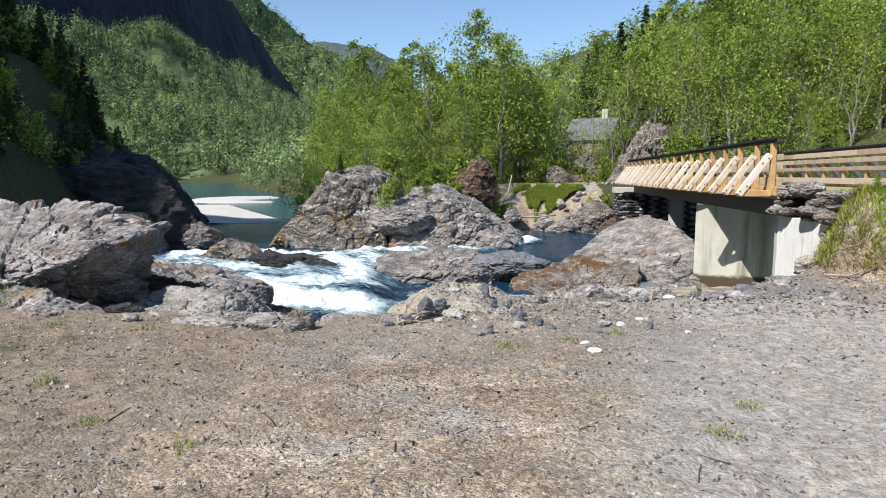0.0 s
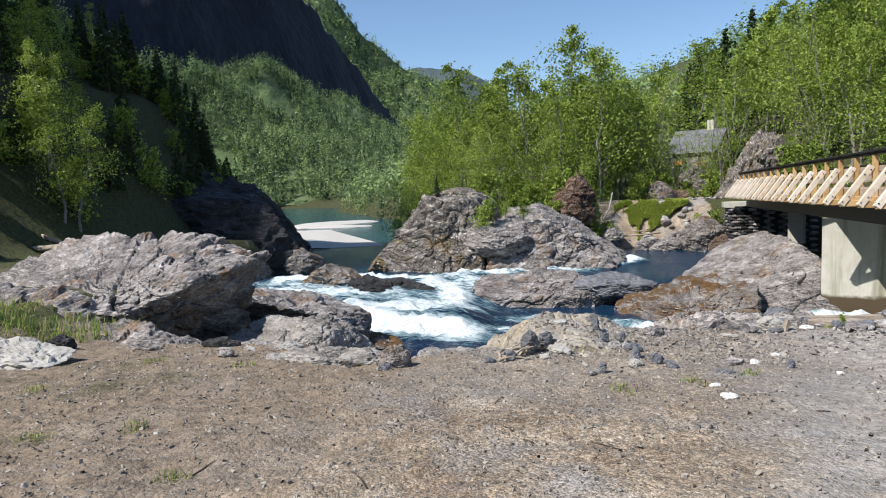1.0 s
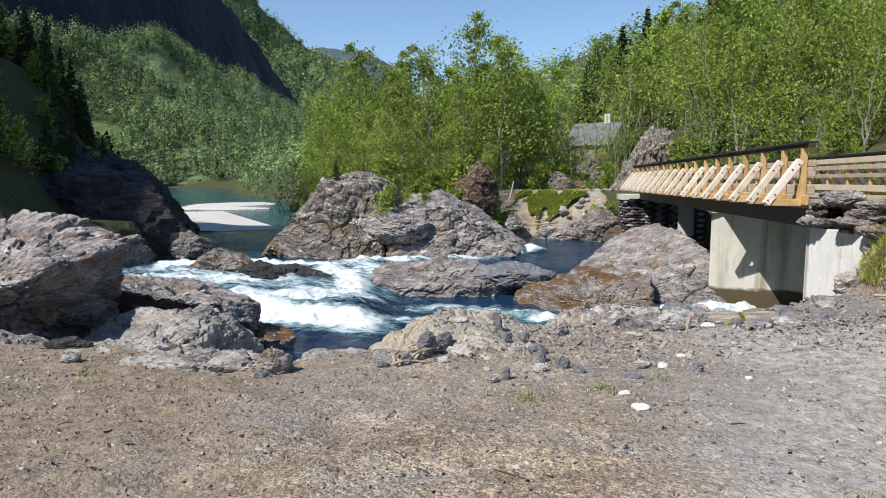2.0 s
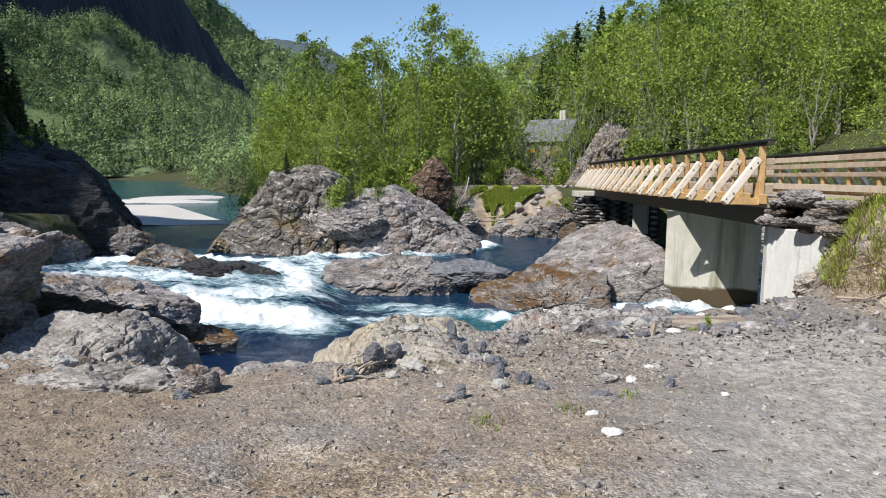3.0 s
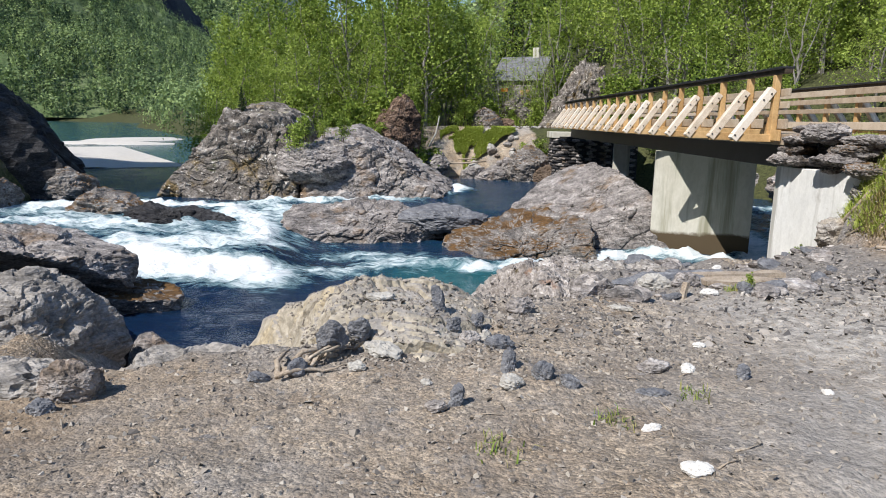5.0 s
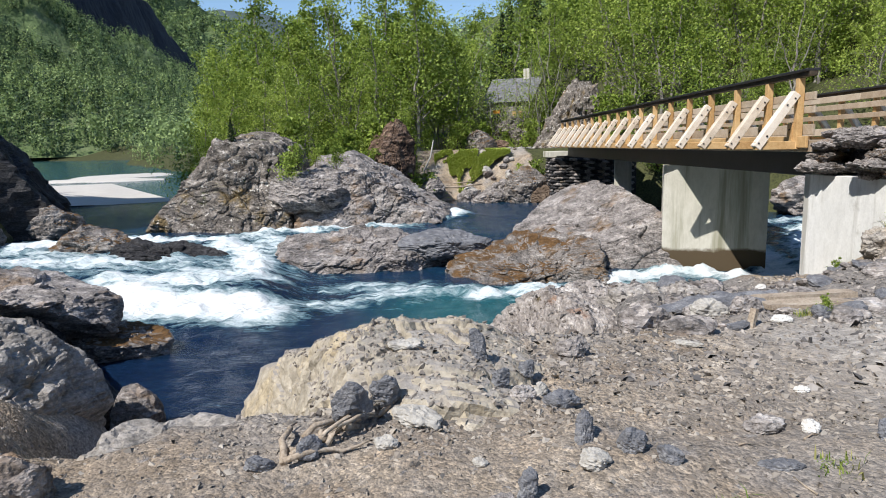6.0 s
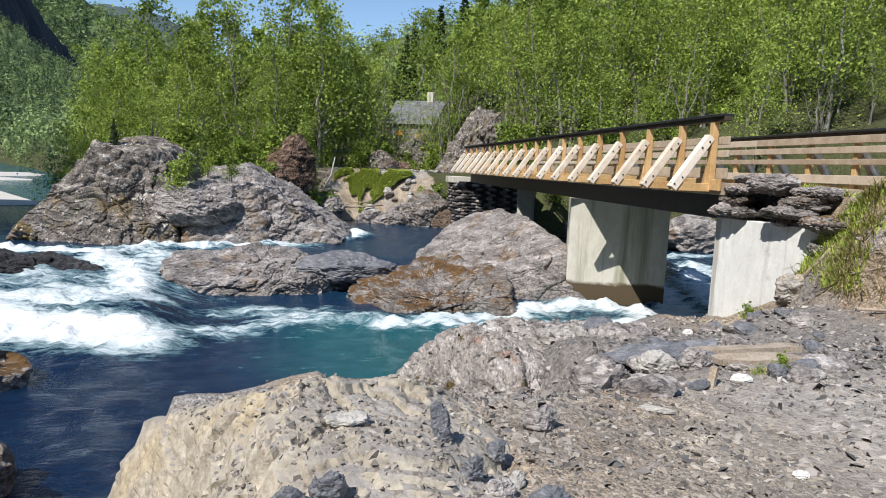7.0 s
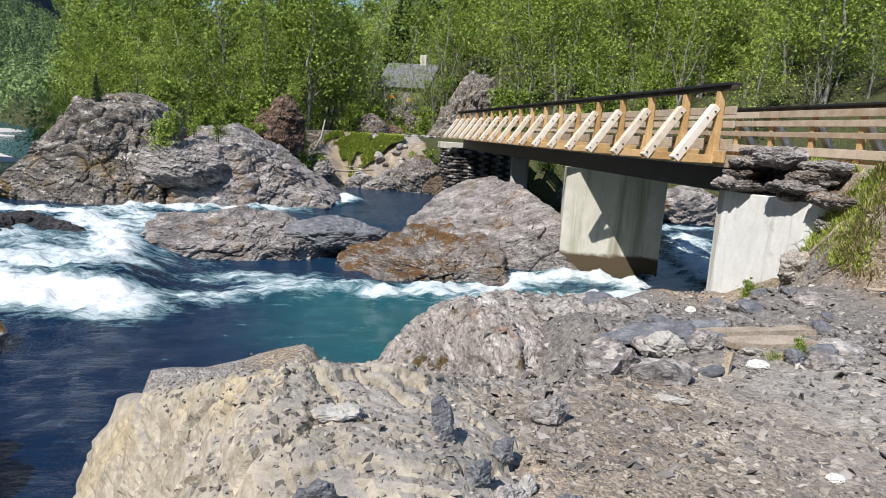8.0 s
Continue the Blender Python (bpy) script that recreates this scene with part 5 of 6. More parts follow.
def chips(count, seed, xr, yr, lo, hi, power, flat):
    """Angular chips of stone strewn over the gravel, joined."""
    r = np.random.default_rng(seed)
    x, y = r.uniform(*xr, count), yr[0] + (yr[1] - yr[0]) * r.uniform(0, 1, count) ** 1.25
    ok = river_distance(x, y) > 0.25
    x, y = x[ok], y[ok]
    z = surface(x, y)
    ok = (z > -0.95) & ~((x > -2.4) & (x < -0.5) & (y > 9.4))
    x, y, z = x[ok], y[ok], z[ok]
    n = len(x)
    s = lo + (hi - lo) * r.uniform(0, 1, n) ** power
    base = np.array([(-1, -0.8, -0.6), (1, -0.9, -0.6), (0.9, 0.8, -0.6), (-0.9, 0.9, -0.6), (-0.45, 0.1, 0.9), (0.5, -0.15, 0.8)])
    v = base[None] * r.uniform(0.55, 1.0, (n, 6, 1)) + r.normal(size=(n, 6, 3)) * 0.20
    v *= 0.8 * np.stack((s, s * r.uniform(0.35, 0.9, n), s * flat * r.uniform(0.5, 1.2, n)), axis=1)[:, None, :]
    a, t = r.uniform(0, 2 * math.pi, n), r.normal(size=n) * 0.6
    tz = v[..., 2] * np.cos(t)[:, None] + v[..., 0] * np.sin(t)[:, None]
    tx = v[..., 0] * np.cos(t)[:, None] - v[..., 2] * np.sin(t)[:, None]
    c, q = np.cos(a)[:, None], np.sin(a)[:, None]
    w = np.stack((tx * c - v[..., 1] * q + x[:, None], tx * q + v[..., 1] * c + y[:, None], tz + (z + s * flat * 0.05)[:, None]), axis=2)
    k = 6 * np.arange(n)[:, None]
    quads = [list(q) for q in np.vstack((k + np.array([(0, 1, 5, 4)]), k + np.array([(2, 3, 4, 5)]))).tolist()]
    tris = [list(q) for q in np.vstack((k + np.array([(1, 2, 5)]), k + np.array([(3, 0, 4)]))).tolist()]
    return mesh_from(w.reshape(-1, 3), quads + tris, "gravel")


M_CHIPS = leaf_material("stone_chips", [(0.10, 0.09, 0.082), (0.19, 0.165, 0.142), (0.26, 0.228, 0.195), (0.33, 0.295, 0.255), (0.50, 0.465, 0.42)], 0.0, (0.8, 0.1, 0.3, -0.14))
M_RUBBLE = leaf_material("slate_rubble", [(0.055, 0.052, 0.052), (0.12, 0.11, 0.105), (0.20, 0.18, 0.165), (0.29, 0.26, 0.235), (0.52, 0.48, 0.44)], 0.0, (0.85, 0.1, 0.4, -0.2))
for label, mesh in (("small grey and brown stone chips strewn over the earth", chips(46000, 81, (-5.0, 7.0), (2.8, 14.0), 0.006, 0.036, 1.9, 0.7)),
                    ("broken slate pieces strewn over the gravel", chips(4200, 82, (-6.0, 8.5), (3.6, 17.0), 0.016, 0.058, 3.2, 0.40)),
                    ("grey slate rubble sloping down to the river", chips(16000, 83, (1.5, 8.3), (17.6, 9.6), 0.010, 0.085, 3.2, 0.45)),
                    ("dense grey chips covering the rock outcrop", chips(14000, 84, (-0.5, 3.2), (9.0, 13.4), 0.006, 0.045, 2.8, 0.5))):
    tagged(part("gravel", mesh, M_RUBBLE if "rubble" in label else M_CHIPS), label, "gravel", kind="stuff")


def stone(label, x, y, size, seed, material, turn=0, tilt=0, lean=0, sink=0.45, z=None):
    size = [0.55 * v for v in size]
    p, faces = rock_mesh(size, seed, level=4, facets=8, sharp=70, rough=0.14, strata=0.12, strata_step=0.30, grain=0.06)
    ob = part("stone", mesh_from(p, faces, "stone", False), material)
    base = float(surface(np.array([x]), np.array([y]))[0]) if z is None else z
    ob.matrix_world = pose(x, y, base + size[2] * (1 - sink), tilt, lean, turn)
    return tagged(ob, label, "stone", "loose stones on the gravel")


SLATE_STONES = (
    ("upright blue slate slab standing in the gravel", 1.0, 9.80, (0.09, 0.06, 0.20), M_SLATE, 20, -15, -12), ("dark blue slate lump on the gravel", 1.32, 9.84, (0.09, 0.08, 0.12), M_SLATE, 0, 0, 15),
    ("dark slate lump among broken stones", 1.10, 9.56, (0.10, 0.08, 0.12), M_SLATE, 40, 10, 0), ("rounded blue slate stone on the gravel", 1.42, 9.34, (0.16, 0.12, 0.10), M_SLATE, 10, 0, 5),
    ("brown block among broken stones", 1.22, 9.48, (0.14, 0.10, 0.10), M_ROCK, 25, 0, 10), ("pale broken stone among the gravel", 1.36, 9.62, (0.10, 0.06, 0.09), M_PALE, 60, 0, 20),
    ("small rust-stained stone on the gravel", 0.86, 8.78, (0.06, 0.05, 0.04), M_PALE, 0, 0, 0), ("pointed dark slate standing in the gravel", 1.40, 8.85, (0.08, 0.06, 0.16), M_SLATE, 15, -20, 10),
    ("blue slate flake lying flat", 2.26, 8.54, (0.17, 0.08, 0.03), M_SLATE, -10, 0, 0), ("brown layered stone beside a white stone", 2.45, 9.0, (0.20, 0.12, 0.07), M_ROCK, 10, 0, 0))
TRACK_STONES = (
    ("white angular quartz stone on the gravel", 2.64, 8.9, (0.08, 0.07, 0.07), M_WHITE, 20, 0, 0), ("dark blue slate plate standing beside the quartz", 2.95, 8.75, (0.08, 0.05, 0.11), M_SLATE, 10, -20, 0),
    ("white flat stone half buried", 2.08, 8.1, (0.10, 0.05, 0.035), M_WHITE, 15, 0, 0), ("broad white flat stone on the gravel", 2.08, 7.55, (0.13, 0.08, 0.05), M_WHITE, 0, 0, 0),
    ("jagged dark slate cluster in the gravel", 1.60, 8.72, (0.13, 0.09, 0.12), M_SLATE, 30, 10, 20), ("dark slate shard in the gravel", 1.75, 8.62, (0.10, 0.07, 0.08), M_SLATE, -30, 0, 25),
    ("pale broken rock beside dark slate", 1.38, 8.60, (0.12, 0.10, 0.08), M_PALE, 0, 0, 10), ("upright slate shard beside a pale stone", 1.02, 8.42, (0.07, 0.05, 0.14), M_SLATE, 0, -10, 20),
    ("grey stone leaning on a slate shard", 0.90, 8.36, (0.12, 0.07, 0.06), M_ROCK, 20, 0, 10), ("pale flat stone on top of the outcrop", 0.55, 10.02, (0.19, 0.12, 0.055), M_PALE, 5, 0, 0))
OUTCROP_STONES = (
    ("tall blue-grey slate slab leaning on the outcrop", 0.22, 9.25, (0.17, 0.10, 0.30), M_SLATE, 15, 22, -8), ("blue-grey slate slab leaning on another", 0.40, 9.42, (0.13, 0.09, 0.20), M_SLATE, 5, 20, 5),
    ("pale green-grey slab lying on the outcrop foot", 0.58, 9.22, (0.22, 0.13, 0.09), M_PALE, -25, 15, 10), ("broken slate piece below the driftwood", 0.02, 8.95, (0.13, 0.08, 0.10), M_SLATE, 60, 0, 0),
    ("grey stone below the slate slabs", 0.40, 9.0, (0.10, 0.07, 0.06), M_PALE, 0, 0, 0), ("dark slate piece at the driftwood", -0.22, 8.9, (0.12, 0.07, 0.08), M_SLATE, 20, 0, 15),
    ("thin white stone flake on the gravel", 2.76, 10.65, (0.22, 0.07, 0.035), M_PALE, -25, 0, 0), ("pale rounded block on the rubble slope", 3.72, 12.1, (0.36, 0.24, 0.20), M_PALE, 15, 0, 10),
    ("white-veined slate block on the rubble slope", 2.72, 11.35, (0.46, 0.36, 0.34), M_ROCK_LICHEN, 10, 10, 0), ("brown block beside the white block", 3.98, 11.95, (0.28, 0.2, 0.18), M_ROCK, 30, 0, 0))
SLOPE_STONES = (
    ("long flat slate slab on the rubble slope", 4.15, 12.75, (1.2, 0.40, 0.13), M_SLATE, 4, 0, -4), ("dark block at the foot of the pointed rock", 1.75, 10.3, (0.2, 0.16, 0.16), M_ROCK, 20, 0, 0),
    ("blue slate slab leaning near the abutment", 6.9, 15.7, (0.40, 0.22, 0.12), M_SLATE, 25, 0, -25), ("dark slate slab near the abutment wall", 7.4, 15.2, (0.32, 0.2, 0.14), M_SLATE, 60, 15, 10),
    ("grey slab on the rubble by the abutment", 6.4, 14.9, (0.35, 0.22, 0.10), M_ROCK, -20, 0, 10), ("pale stone on the rubble slope", 5.6, 14.4, (0.16, 0.10, 0.07), M_WHITE, 40, 0, 0),
    ("blue slate block at the track edge", 4.35, 11.3, (0.18, 0.13, 0.14), M_SLATE, 15, 0, 20), ("pale stone by the leafy plant", 3.9, 11.2, (0.14, 0.10, 0.07), M_WHITE, 0, 0, 0),
    ("white stone lying on the track", 3.05, 9.6, (0.08, 0.06, 0.04), M_WHITE, 0, 0, 0), ("pale pebble on the track", 3.3, 8.4, (0.06, 0.05, 0.03), M_WHITE, 0, 0, 0))
BANK_STONES = (
    ("grey stone at the edge of the bank", -1.35, 8.45, (0.12, 0.10, 0.08), M_SLATE, 0, 0, 0), ("pale flat stone at the bank edge", -2.1, 8.9, (0.16, 0.08, 0.05), M_PALE, 15, 0, 0),
    ("grey stone at the bank edge", -3.4, 8.7, (0.18, 0.12, 0.09), M_ROCK, 0, 0, 0), ("blue slate piece at the bank edge", -2.5, 9.1, (0.15, 0.10, 0.07), M_SLATE, 30, 0, 0),
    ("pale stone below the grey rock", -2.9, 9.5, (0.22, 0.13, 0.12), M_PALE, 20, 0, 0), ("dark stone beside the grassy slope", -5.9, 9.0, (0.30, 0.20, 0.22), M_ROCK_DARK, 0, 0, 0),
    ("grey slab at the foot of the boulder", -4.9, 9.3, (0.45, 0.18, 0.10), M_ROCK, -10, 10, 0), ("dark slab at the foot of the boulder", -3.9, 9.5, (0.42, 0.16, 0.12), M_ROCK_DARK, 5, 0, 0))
for label, x, y, size, material, turn, tilt, lean in SLATE_STONES + TRACK_STONES + OUTCROP_STONES + SLOPE_STONES + BANK_STONES:
    stone(label, x, y, size, int(abs(x * 131 + y * 57)) + 7, material, turn, tilt, lean)


rubble_meshes = []
for k in range(8):
    p, f = rock_mesh((0.5, 0.34 + 0.02 * k, 0.16 + 0.03 * (k % 4)), 700 + k, level=3, facets=9, sharp=80, rough=0.12, strata=0.12, strata_step=0.35, grain=0.05)
    rubble_meshes.append(mesh_from(p, f, "stone"))
    rubble_meshes[-1].materials.append((M_ROCK, M_SLATE, M_ROCK_LICHEN, M_ROCK)[k % 4])
brng = np.random.default_rng(97)
for k in range(230):
    x, y = brng.uniform(1.8, 7.0), brng.uniform(10.6, 17.0)
    if y > 13.5 + 0.55 * x or y < 11.0 + 0.12 * abs(x - 3) or (abs(x - 3.1) < 1.15 and 13.2 < y < 16.8):
        continue
    z = float(surface(np.array([x]), np.array([y]))[0])
    if z < -0.9:
        continue
    ob = new("stone", rubble_meshes[k % 8])
    ob.matrix_world = pose(x, y, z + 0.01, brng.normal() * 14, brng.normal() * 14, brng.uniform(0, 360)) @ Matrix.Scale(0.08 + 0.36 * brng.uniform() ** 2.4, 4)
    tagged(ob, ("broken grey schist block on the rubble slope", "blue-grey slate block on the rubble slope", "layered grey block on the rubble slope", "angular grey block on the rubble slope")[k % 4], "stone", "broken blocks on the rubble slope")

# ---- far bank ----
M_SOIL_ROCK = make_material("wet_brown_rock", [(0.05, 0.035, 0.025), (0.12, 0.085, 0.06), (0.2, 0.155, 0.12)], 1.5, (1, 1, 2), 0.7, 1.0, 7, 0.07)
FAR_ROCKS = ((9.2, 46.3, -0.9, (1.1, 0.9, 1.2), M_ROCK_MOSS, "brown mossy rock at the far water's edge"), (7.3, 47.3, -1.7, (1.2, 0.7, 0.7), M_ROCK, "grey shore rock on the far bank"),
             (6.0, 48.0, -1.45, (0.8, 0.6, 0.5), M_ROCK, "grey shore rock among driftwood"), (10.4, 46.0, -1.5, (1.2, 0.8, 0.8), M_SOIL_ROCK, "wet brown rock under the stone abutment"),
             (8.0, 47.2, -0.9, (0.4, 0.3, 0.6), M_ROCK, "pale leaning slab at the far shore"), (11.9, 45.0, -1.6, (1.6, 1.0, 0.7), M_SOIL_ROCK, "wet brown ledge below the stone abutment"),
             (7.9, 56.0, 1.9, (1.6, 0.9, 0.9), M_ROCK_MOSS, "mossy brown rock behind the gravel road"), (9.2, 55.4, 1.6, (0.9, 0.6, 0.5), M_RED, "rusty brown rock beside the gravel road"),
             (10.6, 58.0, 2.6, (1.3, 0.9, 1.2), M_GREAT, "dark mossy rock below the cottage"), (3.4, 47.2, -0.9, (0.8, 0.7, 0.8), M_ROCK, "grey block beside the red crag"),
             (18.5, 40.5, -1.2, (2.2, 1.0, 1.3), M_ROCK, "grey shore rock beyond the bridge"), (22.5, 37.6, -1.2, (2.4, 1.0, 1.2), M_ROCK, "broken shore rock beyond the bridge"),
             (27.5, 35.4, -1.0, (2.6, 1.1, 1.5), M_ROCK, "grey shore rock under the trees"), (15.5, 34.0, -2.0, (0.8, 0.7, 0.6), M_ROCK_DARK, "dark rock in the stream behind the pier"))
for k, (x, y, z, half, material, label) in enumerate(FAR_ROCKS):
    rock("shore_rock", (x, y, z), half, 400 + k, material, label, 17 * k, level=5, facets=8, sharp=60, strata=0.09)

far_stones = []
srng = np.random.default_rng(31)
for k in range(4):
    p, f = rock_mesh((0.22, 0.17, 0.13), 500 + k, level=3, facets=8)
    far_stones.append(mesh_from(p, f, "stone"))
    far_stones[-1].materials.append((M_PALE, M_ROCK, M_ROCK, M_PALE)[k])
for k in range(150):
    x, y = (srng.uniform(3.6, 9.0), srng.uniform(47.3, 49.2)) if k < 70 else (srng.uniform(6.4, 12.0), srng.uniform(50.6, 52.4))
    ob = new("stone", far_stones[k % 4])
    ob.matrix_world = pose(x, y, ground_at(x, y) + 0.04, srng.uniform(0, 40), srng.uniform(0, 40), srng.uniform(0, 360)) @ Matrix.Scale(srng.uniform(0.6, 1.6) if k < 70 else srng.uniform(0.2, 0.55), 4)
    tagged(ob, "grey and pale stone on the far shore", "stone", "stones on the far shore")

# dry stone abutment
stone_abutment = tagged(new("stone_abutment"), "dry stone abutment with a concrete cap at the far bank", "abutment")
stone_abutment.location = (11.6, 45.2, -1.9)
core = bmesh.new()
add_box(core, (4.8, 2.2, 3.0), Matrix.Translation((1.4, 0.35, 1.55)))
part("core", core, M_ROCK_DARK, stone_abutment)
block_meshes = []
for k in range(6):
    p, f = rock_mesh((0.26, 0.16, 0.09), 520 + k, level=3, facets=8, sharp=40, rough=0.05, strata=0.03)
    block_meshes.append(mesh_from(p, f, "block"))
    block_meshes[-1].materials.append(M_ROCK if k % 2 else M_ROCK_DARK)
for row in range(16):
    for k in range(11):
        ob = new("block", block_meshes[(row * 7 + k * 5) % 6])
        ob.parent = stone_abutment
        ob.matrix_basis = pose(-1.15 + 0.43 * k + 0.18 * (row % 2) + srng.uniform(-0.04, 0.04), -0.85 + srng.uniform(-0.08, 0.06) - 0.012 * (16 - row), 0.15 + 0.178 * row, 0, srng.uniform(-5, 5), srng.uniform(-12, 12))
    for k in range(4):
        ob = new("block", block_meshes[(row * 5 + k * 3) % 6])
        ob.parent = stone_abutment
        ob.matrix_basis = pose(-1.12 + srng.uniform(-0.06, 0.06), -0.5 + 0.45 * k, 0.15 + 0.178 * row, 0, srng.uniform(-5, 5), 90 + srng.uniform(-12, 12))
cap = bmesh.new()
add_box(cap, (1.3, 1.6, 0.36), Matrix.Translation((-0.75, 0.1, 3.14)), 0.02)
part("cap", cap, M_CONCRETE, stone_abutment, "pale concrete cap")


# ---- cottage ----
M_ROOF = make_material("mossy_roof_slate", [(0.05, 0.052, 0.06), (0.13, 0.132, 0.14), (0.24, 0.24, 0.25)], 2.5, (1, 1, 3), 0.8, 0.8, 9, 0.03, patches=[((0.10, 0.12, 0.05), 1.2, 0.58, 0.1)], speckle=0.5)
def cottage():
    base = ground_at(11.5, 63.5)
    ob = tagged(new("cottage"), "small stone cottage with a grey slate roof half hidden by trees", "house")
    ob.location = (12.3, 64.2, base - 0.3)
    ob.rotation_euler = (0, 0, radians(-33))
    top = 5.35 - base + 0.3
    bm = bmesh.new()
    add_box(bm, (3.9, 4.0, top), Matrix.Translation((0, 0, top / 2)))
    part("wall", bm, M_ROCK, ob)
    for side in (-1, 1):
        bm = bmesh.new()
        add_box(bm, (4.6, 3.1, 0.12), Matrix.Translation((0, side * 1.15, top + 1.02)) @ Matrix.Rotation(radians(-side * 43), 4, "X"))
        part("roof", bm, M_ROOF, ob, "grey slate roof slope")
    bm = bmesh.new()
    for side in (-1, 1):
        x = side * 1.93
        vs = [bm.verts.new((x, -2.0, top)), bm.verts.new((x, 2.0, top)), bm.verts.new((x, 0, top + 1.95))]
        bm.faces.new(vs)
    part("gable", bm, M_WOOD_OLD, ob, "brown boarded gable")
    bm = bmesh.new()
    add_box(bm, (0.55, 0.55, 1.5), Matrix.Translation((0.9, 0.1, top + 2.1)), 0.02)
    part("chimney", bm, M_CONCRETE, ob, "whitewashed chimney")
    bm = bmesh.new()
    add_box(bm, (0.8, 0.06, 0.9), Matrix.Translation((-0.9, -2.02, top - 1.0)), 0.01)
    part("window", bm, M_DARK, ob)
    bm = bmesh.new()
    add_box(bm, (0.85, 0.06, 1.7), Matrix.Translation((0.8, -2.02, top - 1.6)), 0.01)
    part("door", bm, M_WOOD, ob, "orange wooden door")


cottage()
M_ORANGE = make_material("orange_board", [(0.75, 0.27, 0.03), (0.85, 0.35, 0.05)], 3, rough=0.6)
board = tagged(new("sign_post"), "small orange board on a post below the cottage", "sign")
board.location = (9.75, 60.0, 2.0)
bm = bmesh.new()
add_box(bm, (0.08, 0.08, 3.1), Matrix.Translation((0, 0.06, 1.05)))
part("post", bm, M_WOOD_OLD, board)
bm = bmesh.new()
add_box(bm, (0.55, 0.04, 0.26), Matrix.Translation((0, 0, 2.45)), 0.01)
part("board", bm, M_ORANGE, board)


# ---- grass ----
def blades(count, seed, place, lo, hi, wide=0.012, bend=0.5):
    """Grass blades as bent strips, joined."""
    r = np.random.default_rng(seed)
    x, y, z = place(r, count)
    n = len(x)
    h = r.uniform(lo, hi, n)
    a = r.uniform(0, 2 * math.pi, n)
    d = np.stack((np.cos(a), np.sin(a), np.zeros(n)), axis=1)
    s = np.stack((-np.sin(a), np.cos(a), np.zeros(n)), axis=1) * (wide * r.uniform(0.6, 1.3, n))[:, None]
    p = np.stack((x, y, z - 0.02), axis=1)
    up = np.array((0, 0, 1.0))
    b = r.uniform(0.1, bend, n)[:, None]
    mid = p + d * (0.35 * b * h[:, None]) + up * (0.6 * h)[:, None]
    tip = p + d * (b * h[:, None]) + up * (h * (1 - 0.35 * b[:, 0]))[:, None]
    v = np.stack((p - s, p + s, mid + s * 0.7, mid - s * 0.7, tip), axis=1).reshape(-1, 3)
    k = 5 * np.arange(n)[:, None]
    faces = [list(q) for q in np.hstack((k, k + 1, k + 2, k + 3))] + [list(q) for q in np.hstack((k + 3, k + 2, k + 4))]
    return mesh_from(v, faces, "grass")


def clustered(centres, spread_r, height=ground_height):
    def place(r, count):
        c = np.array(centres)[r.integers(0, len(centres), count)]
        x, y = c[:, 0] + r.normal(size=count) * spread_r, c[:, 1] + r.normal(size=count) * spread_r
        return x, y, height(x, y)
    return place


def strewn(xr, yr, level, scale, seed, lowest=-9.0):
    def place(r, count):
        x, y = r.uniform(*xr, count), r.uniform(*yr, count)
        ok = fbm2(x, y, scale, 3, seed=seed) > level
        x, y = x[ok], y[ok]
        z = ground_height(x, y)
        return x[z > lowest], y[z > lowest], z[z > lowest]
    return place


for label, mesh in (("green and straw-coloured grass on the road embankment", blades(24000, 91, strewn((7.4, 9.8), (12.6, 17.0), -0.05, 0.6, 11, 0.42), 0.08, 0.22, 0.010, 1.4)),
                    ("dry grass hanging down the embankment", blades(15000, 95, strewn((7.4, 9.3), (12.6, 16.2), -0.35, 0.8, 14, 0.36), 0.08, 0.32, 0.007, 2.2)),
                    ("light green grass on the slope of the far bank", blades(26000, 92, strewn((4.0, 8.8), (49.2, 51.3), -0.12, 0.9, 12), 0.08, 0.22, 0.03, 1.8)),
                    ("grass on the low rock slope by the boulder", blades(2600, 93, strewn((-9.5, -5.6), (8.6, 11.0), 0.0, 0.8, 13), 0.06, 0.26, 0.010, 0.8)),
                    ("thin green grass tufts on the earth", blades(900, 94, clustered([(-2.0, 5.36), (-2.9, 6.24), (-3.6, 5.9), (-1.1, 4.9), (3.0, 6.0), (2.5, 5.2), (-3.0, 8.3), (-4.2, 8.5), (1.9, 8.2), (2.5, 8.5), (1.2, 7.9), (4.3, 11.45), (4.6, 13.2), (-4.8, 7.3)], 0.06), 0.03, 0.11, 0.005, 1.0))):
    tagged(part("grass", mesh, M_STRAW if "dry" in label else M_FRESH if "far bank" in label or "embankment" in label else M_BLADE), label, "grass", kind="stuff")


